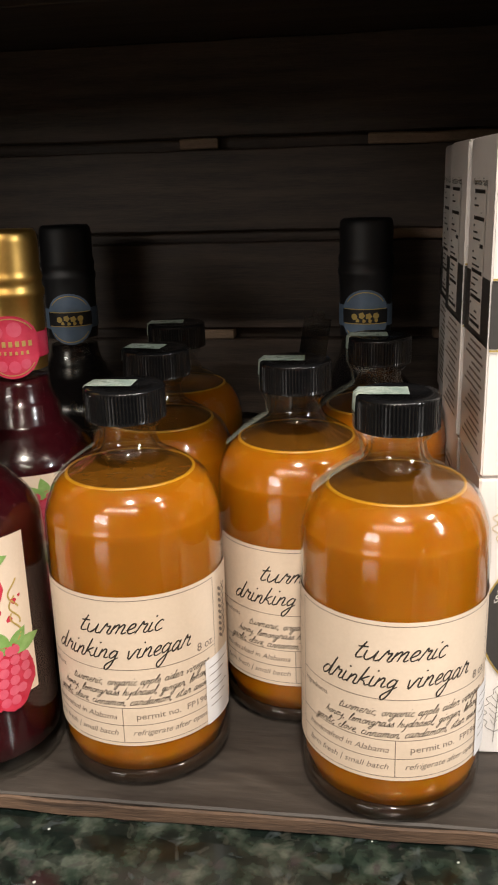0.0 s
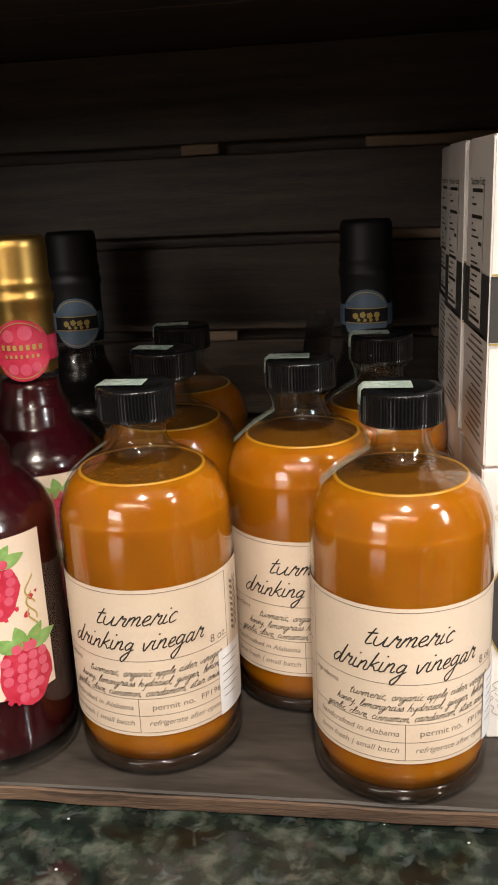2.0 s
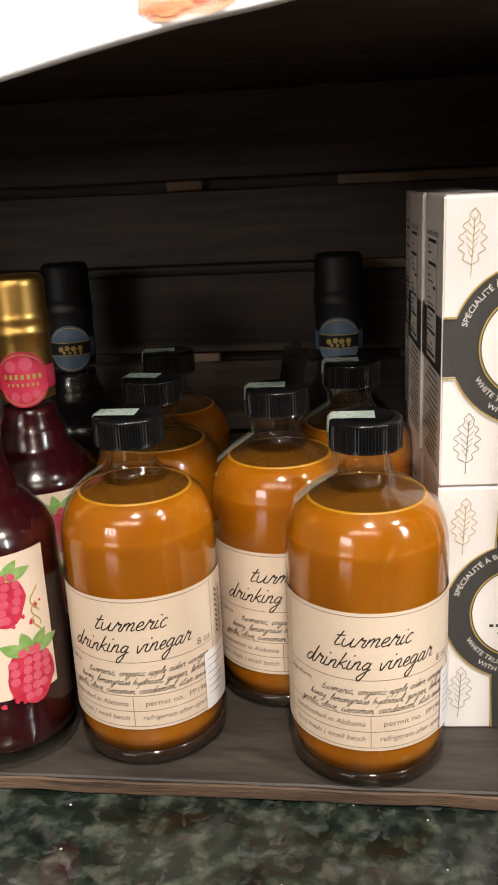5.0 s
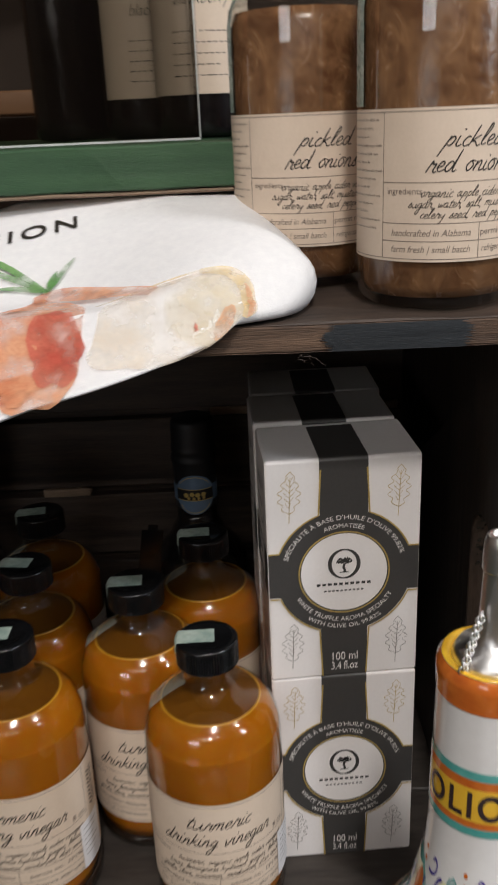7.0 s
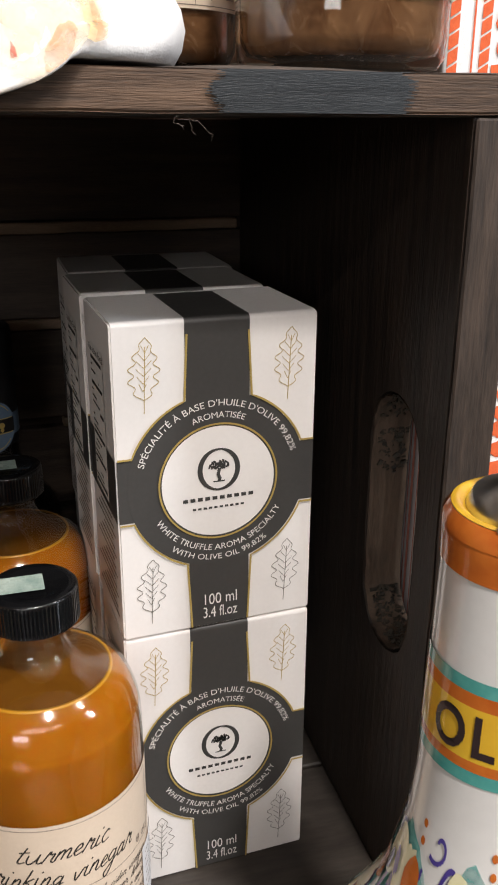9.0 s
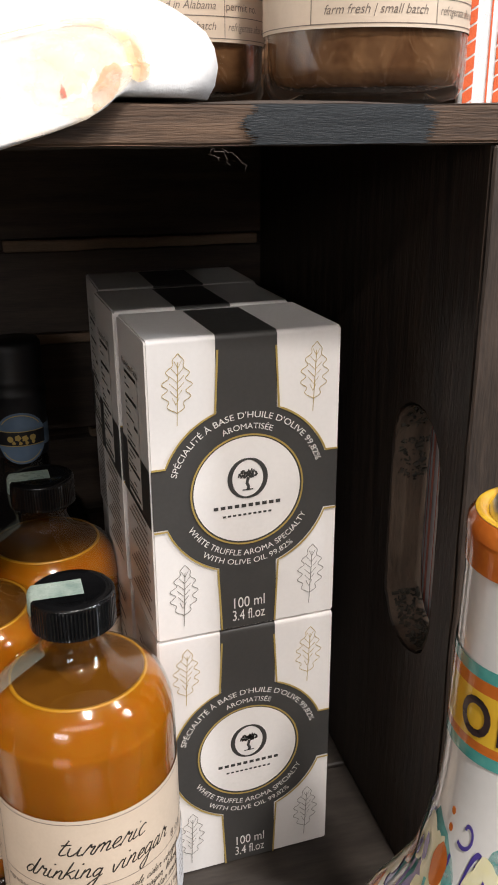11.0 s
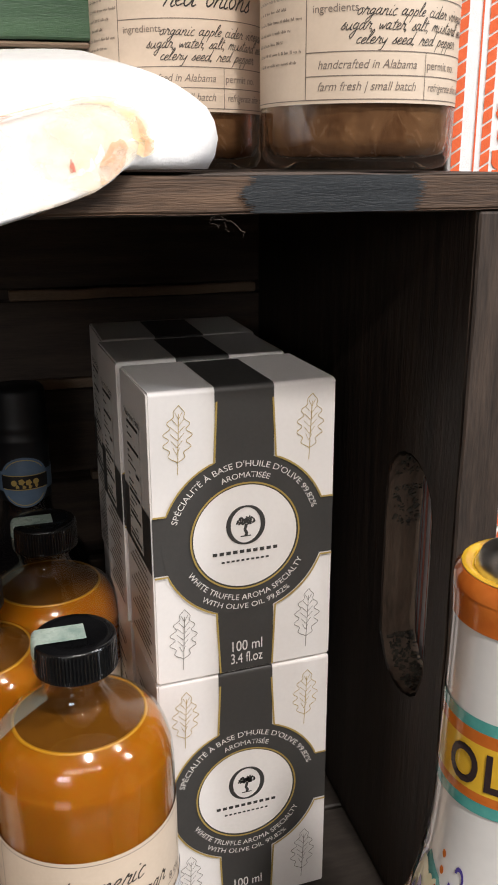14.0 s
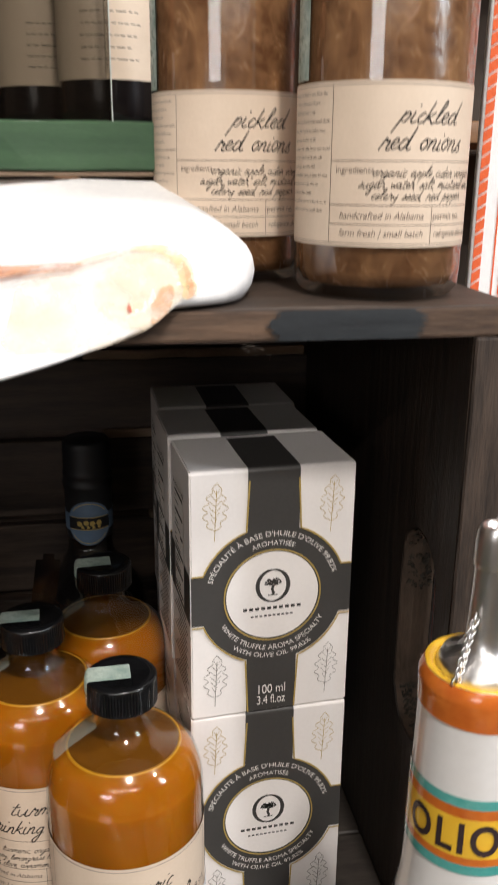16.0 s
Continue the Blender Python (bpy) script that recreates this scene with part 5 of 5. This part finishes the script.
    wrap = lambda k: (lambda u, v: over_rim(u, v, 0.0009 + 0.0007 * k))
    Print().disc(0.100, 0.0035, 0.0290, 0.0115, 36, turn=-0.10, rag=0.03, seed=3).lay(wrap(0.4), "onion_print", P_FAINT, t, "faint peach onion print")
    Print().disc(0.1120, 0.0010, 0.0140, 0.0085, 32, turn=-0.15, rag=0.05, seed=5).lay(wrap(0.8), "onion_print", P_PALE, t, "pale onion print")
    Print().strip(curve_through([(0.078, 0.0150), (0.092, 0.0150), (0.106, 0.0140), (0.118, 0.0115)], 8), lambda f: 0.0004 + 0.0012 * math.sin(math.pi * f)).lay(wrap(1.2), "onion_outline", P_GOLD, t, "golden outline of the onion print")
    Print().strip(curve_through([(0.114, 0.0120), (0.1220, 0.0075), (0.1255, 0.0015), (0.1250, -0.0040), (0.1215, -0.0075)], 8), lambda f: 0.0010 + 0.0042 * math.sin(math.pi * (0.10 + 0.80 * f))).lay(wrap(1.3), "onion_shade", P_GOLD, t, "golden onion print")
    Print().strip(curve_through([(0.1260, 0.0010), (0.1258, -0.0035), (0.1225, -0.0075)], 8), lambda f: 0.0004 + 0.0018 * math.sin(math.pi * f)).lay(wrap(1.7), "onion_shade", P_EDGE, t, "rust edge of the pale onion print")
    Print().disc(0.1150, -0.0048, 0.0046, 0.0016, 30, turn=0.25, rag=0.07, seed=2).lay(wrap(1.8), "onion_shade", P_EDGE, t, "rust blotch on the onion print")
    Print().disc(0.1065, -0.0022, 0.0007, None, 12, rag=0.2).lay(wrap(2.0), "onion_spot", P_RED, t, "dark red spot")
    shoots = Print()
    for u1, v1, bow in ((0.0828, 0.0627, 0.001), (0.0750, 0.0600, 0.001), (0.0455, 0.0927, 0.006), (0.0511, 0.0639, 0.002), (0.0443, 0.0840, 0.003)):
        shoots.strip([(0.0690 + (u1 - 0.0690) * q, 0.0500 + (v1 - 0.0500) * q + bow * math.sin(math.pi * q)) for q in [i / 8 for i in range(9)]], lambda f: 0.0026 * math.sin(math.pi * (0.15 + 0.83 * f)) + 0.0002)
    shoots.lay(lay(1), "shoot_print", P_GREEN, t, "green onion shoots")
    return t


tea_towel()

# ---- ceramic oil bottle ----
CER = [(0.0, 0.0), (0.0400, 0.0), (0.0430, 0.0015)] + smooth_profile([(0.0445, 0.006), (0.0474, 0.022), (0.0476, 0.035), (0.0465, 0.052), (0.0430, 0.0725), (0.0375, 0.0850), (0.0310, 0.0975), (0.0250, 0.1080), (0.0205, 0.1180), (0.0172, 0.1310), (0.0158, 0.1430), (0.0154, 0.1600), (0.0151, 0.1760), (0.0149, 0.1900), (0.0151, 0.1965)]) + [(0.0147, 0.1995), (0.0136, 0.2007), (0.0115, 0.1997), (0.0110, 0.196)]


def cer_r(z):
    for (r0, z0), (r1, z1) in zip(CER[2:], CER[3:]):
        if z0 <= z <= z1 and z1 > z0:
            return r0 + (r1 - r0) * (z - z0) / (z1 - z0)
    return CER[-4][0]


def on_ceramic(lift, ref=None):
    """s is an arc length at radius ref (or at the height itself), from the side that faces -y."""
    def f(s, t):
        r = cer_r(t)
        a = s / (ref or r)
        return ((r + lift) * math.sin(a), -(r + lift) * math.cos(a), t)
    return f


oil = thing("ceramic_oil_bottle", "hand-painted white ceramic oil bottle with a steel pourer", "bottle", (0.1399, 0.1745, 0.0006))
cer_body = part("ceramic_body", lathe(CER, 96), GLAZE, oil, "white glazed ceramic")
full = math.pi * 0.0155
for z0, z1, m, nm in ((0.1908, 0.1985, G_ORANGE, "orange_rim"), (0.1694, 0.1722, G_TEAL, "teal_band"), (0.1665, 0.1694, G_ORANGE, "orange_band"), (0.1552, 0.1665, G_YELLOW, "yellow_band"), (0.1530, 0.1552, G_ORANGE, "orange_band"), (0.1502, 0.1530, G_TEAL, "teal_band")):
    Print().rect(-full, full, z0, z1, 0.0012).lay(on_ceramic(0.00025, 0.0155), nm, m, cer_body)
part("orange_lip", lathe([(0.01540, 0.1972), (0.0152, 0.1992), (0.0140, 0.2009)], 72), G_ORANGE, cer_body, "orange glazed lip")
part("yellow_lip", lathe([(0.0139, 0.2010), (0.0128, 0.2013), (0.0112, 0.2002)], 72), G_YELLOW, cer_body, "yellow inner lip")
word = Print().text("OLIO", -0.0108, 0.1566, 0.0122, thin=0.0003, width=0.0240, spacing=1.2)
word.lay(on_ceramic(0.0005, 0.0155), "lettering", G_BLACK, cer_body, "dark painted word")
Print().disc(0.0068, 0.1612, 0.0009, None, 12).disc(0.0104, 0.1608, 0.0009, None, 12).disc(0.0140, 0.1612, 0.0009, None, 12).lay(on_ceramic(0.0005, 0.0155), "orange_dot", G_ORANGE, cer_body)
def painted(name, material, lift, *shapes):
    pr = Print()
    for s in shapes:
        (pr.strip if s[0] == "strip" else pr.disc)(*s[1:])
    up = 0.0165 if "scroll" in name else 0.0130 if "dot" in name else 0.0295
    pr.v = [(s, t + up) for s, t in pr.v]
    pr.lay(on_ceramic(lift, 0.03), name, material, cer_body)


def lobed_leaf(s0, z0, s1, z1, wide):
    out = []
    for q in range(7):
        f = q / 6
        s, z = s0 + (s1 - s0) * f + 0.003 * math.sin(3.1 * f), z0 + (z1 - z0) * f
        w = wide * math.sin(math.pi * (0.15 + 0.72 * f))
        out += [("disc", s - w, z + 0.001, w * 0.75 + 0.0006, 0.0036, 16, 0.5, 0.05, q), ("disc", s + w, z + 0.001, w * 0.75 + 0.0006, 0.0036, 16, -0.5, 0.05, q), ("disc", s, z, w + 0.0006, 0.0042, 16)]
    return out


G_TEALWASH = wash("brushed teal glaze", (0.05, 0.30, 0.28), (0.20, 0.50, 0.46), 0.9, 110.0)
SECT = 7
for k in range(SECT):
    A = (2 * math.pi * k / SECT + 0.2) * 0.03
    B = A + math.pi / SECT * 0.03
    painted("teal_wash", G_TEALWASH, 0.00020, ("disc", A, 0.088, 0.0122, 0.0170, 28, 0.0, 0.06, k))
    painted("teal_wash", G_TEALWASH, 0.00020, ("disc", B, 0.044, 0.0122, 0.0190, 28, 0.0, 0.06, k + 2))
    painted("violet_ground", G_BLUE, 0.00034, ("disc", A + 0.001, 0.080, 0.0100, 0.0140, 28, 0.2, 0.08, k))
    painted("violet_ground", G_BLUE, 0.00034, ("disc", B, 0.046, 0.0105, 0.0130, 28, -0.2, 0.08, k + 3))
    painted("cream_leaf", G_CREAM, 0.00052, *lobed_leaf(A - 0.003, 0.062, A + 0.001, 0.098, 0.0042))
    painted("cream_leaf", G_CREAM, 0.00052, *lobed_leaf(B + 0.003, 0.020, B - 0.002, 0.072, 0.0052))
    for c, z, hs, ht in ((A - 0.001, 0.081, 0.0088, 0.0190), (B, 0.046, 0.0100, 0.0270)):  # brushed violet outlines
        painted("violet_outline", G_BLUE, 0.00044, ("strip", [(c + hs * math.cos(a) * (1 + 0.12 * math.sin(3 * a + k)), z + ht * math.sin(a)) for a in [2 * math.pi * q / 40 for q in range(34)]], lambda f: 0.0004 + 0.0010 * math.sin(math.pi * f)))
    painted("violet_scroll", G_BLUE, 0.00034, ("strip", [(B + 0.001 + 0.0085 * f, 0.1090 + 0.0075 * math.sin(2.6 * f)) for f in [q / 14 for q in range(15)]], lambda f: 0.0004 + 0.0009 * math.sin(math.pi * f)))
    painted("leaf_shade", G_TEAL, 0.00085, ("strip", [(A - 0.003 + 0.004 * f + 0.003 * math.sin(3.1 * f), 0.064 + 0.028 * f) for f in [q / 8 for q in range(9)]], 0.0013))
    painted("leaf_shade", G_TEAL, 0.00085, ("strip", [(B + 0.003 - 0.005 * f + 0.003 * math.sin(3.1 * f), 0.026 + 0.040 * f) for f in [q / 8 for q in range(9)]], 0.0016))
    painted("yellow_petal", G_CREAM, 0.00060, ("disc", A - 0.0040, 0.0985, 0.0044, 0.0056, 22, 0.25, 0.03, k), ("disc", B + 0.0055, 0.0960, 0.0036, 0.0050, 20, -0.3, 0.03, k))
    painted("violet_heart", G_BLUE, 0.00085, ("disc", A - 0.0036, 0.0965, 0.0016, 0.0030, 16, 0.25, 0.10, k), ("disc", B + 0.0052, 0.0945, 0.0013, 0.0026, 16, -0.3, 0.10, k))
    painted("orange_petal", G_ORANGE, 0.00064, ("disc", A + 0.0048, 0.0965, 0.0036, 0.0048, 20, -0.2, 0.04, k))
    painted("orange_berry", G_ORANGE, 0.00062, ("disc", B - 0.002, 0.0900, 0.0040, 0.0044, 20, 0.0, 0.04, k))
    painted("orange_petal", G_ORANGE, 0.00062, ("disc", A + 0.007, 0.0680, 0.0036, 0.0072, 20, 0.3, 0.06, k + 1))
    painted("orange_petal", G_ORANGE, 0.00062, ("disc", A - 0.002, 0.0380, 0.0046, 0.0082, 20, -0.3, 0.06, k + 2))
    painted("violet_scroll", G_BLUE, 0.00034, ("strip", [(A + 0.0012 + 0.0074 * q * math.cos(6.5 * q), 0.1120 + 0.0056 * q * math.sin(6.5 * q)) for q in [i / 18 for i in range(2, 19)]], 0.0009))
    painted("violet_scroll", G_BLUE, 0.00034, ("strip", [(B - 0.0045 * q * math.cos(5.5 * q), 0.1195 + 0.0040 * q * math.sin(5.5 * q)) for q in [i / 18 for i in range(2, 19)]], 0.0009))
    painted("orange_dot", G_ORANGE, 0.00034, ("disc", A + 0.006, 0.1215, 0.0011, 0.0009, 8))
    painted("orange_dot", G_ORANGE, 0.00034, ("disc", A + 0.006, 0.1250, 0.0011, 0.0009, 8))
    painted("violet_dot", G_BLUE, 0.00034, ("disc", B + 0.006, 0.1175, 0.0011, 0.0009, 8))
pourer = part("pourer", lathe([(0.0, 0.194), (0.0108, 0.1965), (0.0113, 0.2005), (0.0100, 0.2032), (0.0066, 0.2046), (0.0052, 0.2062)] + smooth_profile([(0.0046, 0.2095), (0.0042, 0.220), (0.0040, 0.2295), (0.0044, 0.2300), (0.0042, 0.238), (0.0034, 0.2410)]) + [(0.0024, 0.2412), (0.0022, 0.236)], 40), STEEL, oil, "polished steel pourer")
for k in range(14):
    f = k / 13
    x, z = -0.0050 - 0.0052 * f, 0.2165 - 0.0150 * f
    y = -0.004 - 0.004 * f
    ring = [(x + 0.0013 * math.cos(q) * (1 if k % 2 else 0.5), y + 0.0013 * math.cos(q) * (0.4 if k % 2 else 0.9), z + 0.0013 * math.sin(q)) for q in [2 * math.pi * i / 10 for i in range(11)]]
    part("chain_link", tube(ring, 0.00035, 6), STEEL, pourer)

for ob in oil.children_recursive:  # a slightly longer neck
    for v in ob.data.vertices:
        z = v.co.z
        v.co.z = z + 0.0065 * min(max((z - 0.118) / 0.032, 0.0), 1.0) - 0.0035 * min(max((z - 0.207) / 0.034, 0.0), 1.0)

# ---- orange and white cloth beside the crate ----
def side_cloth(name, label, x0, x1, y, z0, z1, wavy):
    c = thing(name, label, "towel")
    surf = lambda s, t: (s, y + wavy * math.sin((s - x0) * 55), t)
    def sheet():
        bm = bmesh.new()
        n, m = 40, 20
        def grid(off):
            return [[bm.verts.new((x0 + (x1 - x0) * i / n, surf(x0 + (x1 - x0) * i / n, 0)[1] + off, z0 + (z1 - z0) * k / m)) for k in range(m + 1)] for i in range(n + 1)]
        a, b = grid(0.0), grid(0.004)
        for i in range(n):
            for k in range(m):
                bm.faces.new((a[i][k], a[i + 1][k], a[i + 1][k + 1], a[i][k + 1]))
                bm.faces.new((b[i][k], b[i][k + 1], b[i + 1][k + 1], b[i + 1][k]))
        for i in range(n):
            bm.faces.new((a[i][0], b[i][0], b[i + 1][0], a[i + 1][0]))
            bm.faces.new((a[i][m], a[i + 1][m], b[i + 1][m], b[i][m]))
        for k in range(m):
            bm.faces.new((a[0][k], a[0][k + 1], b[0][k + 1], b[0][k]))
            bm.faces.new((a[n][k], b[n][k], b[n][k + 1], a[n][k + 1]))
        return bm
    part("cloth", sheet(), COTTON, c, "white cotton")
    on = lambda s, t: (surf(s, t)[0], surf(s, t)[1] - 0.0004, t)
    pr = Print()
    z = z0 + 0.003
    while z < z1 - 0.008:  # slanted dashes along both hems
        for s0, s1 in ((0.0004, 0.0042), (0.0128, 0.0166)):
            pr.add([(x0 + s0, z), (x0 + s1, z + 0.0022), (x0 + s1, z + 0.0064), (x0 + s0, z + 0.0042)], [(0, 1, 2, 3)])
        z += 0.0050
    pr.rect(x0 + 0.0096, x0 + 0.0103, z0 + 0.002, z1 - 0.002, 0.003)
    rnd = random.Random(4)
    for i in range(18):
        for k in range(int((z1 - z0) / 0.0078)):
            s, t = x0 + 0.0220 + 0.0076 * i + rnd.uniform(-0.0009, 0.0009), z0 + 0.006 + 0.0078 * k + (0.0039 if i % 2 else 0) + rnd.uniform(-0.0009, 0.0009)
            if s > x1 - 0.006 or t > z1 - 0.006 or (i % 4 == 3 and k % 5 < 2):
                continue
            pr.disc(s, t, rnd.uniform(0.0028, 0.0040), rnd.uniform(0.0028, 0.0038), 12, turn=rnd.uniform(0, 3), rag=0.14, seed=rnd.randrange(99))
    pr.lay(on, "orange_print", ORANGECLOTH, c, "orange printed pattern")
    # the fold of the towel that lies along the crate's end
    part("side_fold", board(x0 - 0.0150, x0 - 0.0115, 0.2700, 0.3385, 0.0012, 0.2600, 77, axis=2, rag=0.0012), COTTON, c, "white folded side of the towel")
    st = Print()
    for k in range(9):
        st.rect(0.2740 + 0.0068 * k, 0.2757 + 0.0068 * k, 0.004, 0.257, 0.004).rect(0.2772 + 0.0068 * k, 0.2778 + 0.0068 * k, 0.004, 0.257, 0.004)
    st.lay(lambda s, t: (x0 - 0.0164, s, t), "fold_stripes", REDSTRIPE, c, "red-orange stripes")
    return c


side_cloth("patterned_towel", "white cotton towel with an orange pattern hanging beside the crate", 0.2020, 0.3630, 0.3400, 0.0010, 0.4300, 0.0015)

# ---- shop furniture behind and around ----
rack = thing("back_rack", "honey brown wooden shop rack behind the display", "rack")
for z in (0.02, 0.36, 0.72):
    part("rack_shelf", block(-1.1, 1.1, 1.20, 1.55, z, z + 0.03, 0.003), FURNITURE, rack)
for x in (-1.12, 0.0, 1.10):
    part("rack_upright", block(x, x + 0.03, 1.20, 1.55, -0.9, 1.6, 0.003), FURNITURE, rack)

web = thing("lint_strands", "pale lint strands hanging under the top board", "lint")
rnd = random.Random(31)
for k in range(3):
    x, z = 0.0965 + rnd.uniform(-0.003, 0.003), 0.2727
    pts = [Vector((x, 0.2560, z))]
    for q in range(7):
        pts.append(pts[-1] + Vector((rnd.uniform(-0.0008, 0.0018), rnd.uniform(-0.0002, 0.0002), rnd.uniform(-0.0015, 0.0002))))
    part("strand", tube(pts, 0.00004, 5), INKSOFT, web)
TAGPLASTIC = clear("smoky clear plastic", (0.30, 0.30, 0.32), 1.5, 0.2)
tag = thing("plastic_tag", "smoky clear plastic tag leaning behind the bottles", "tag")
tag.matrix_basis = pose(0.0, 0.3660, 0.0075, 0, 9, 8)
bm = block(-0.0055, 0.0055, -0.0004, 0.0004, 0.0012, 0.1500)
bmesh.ops.bevel(bm, geom=[e for e in bm.edges if abs(e.verts[0].co.y - e.verts[1].co.y) > 0.0005 and e.verts[0].co.z > 0.1], offset=0.003, segments=4, affect="EDGES")
part("tag_sheet", bm, TAGPLASTIC, tag, smooth=False)
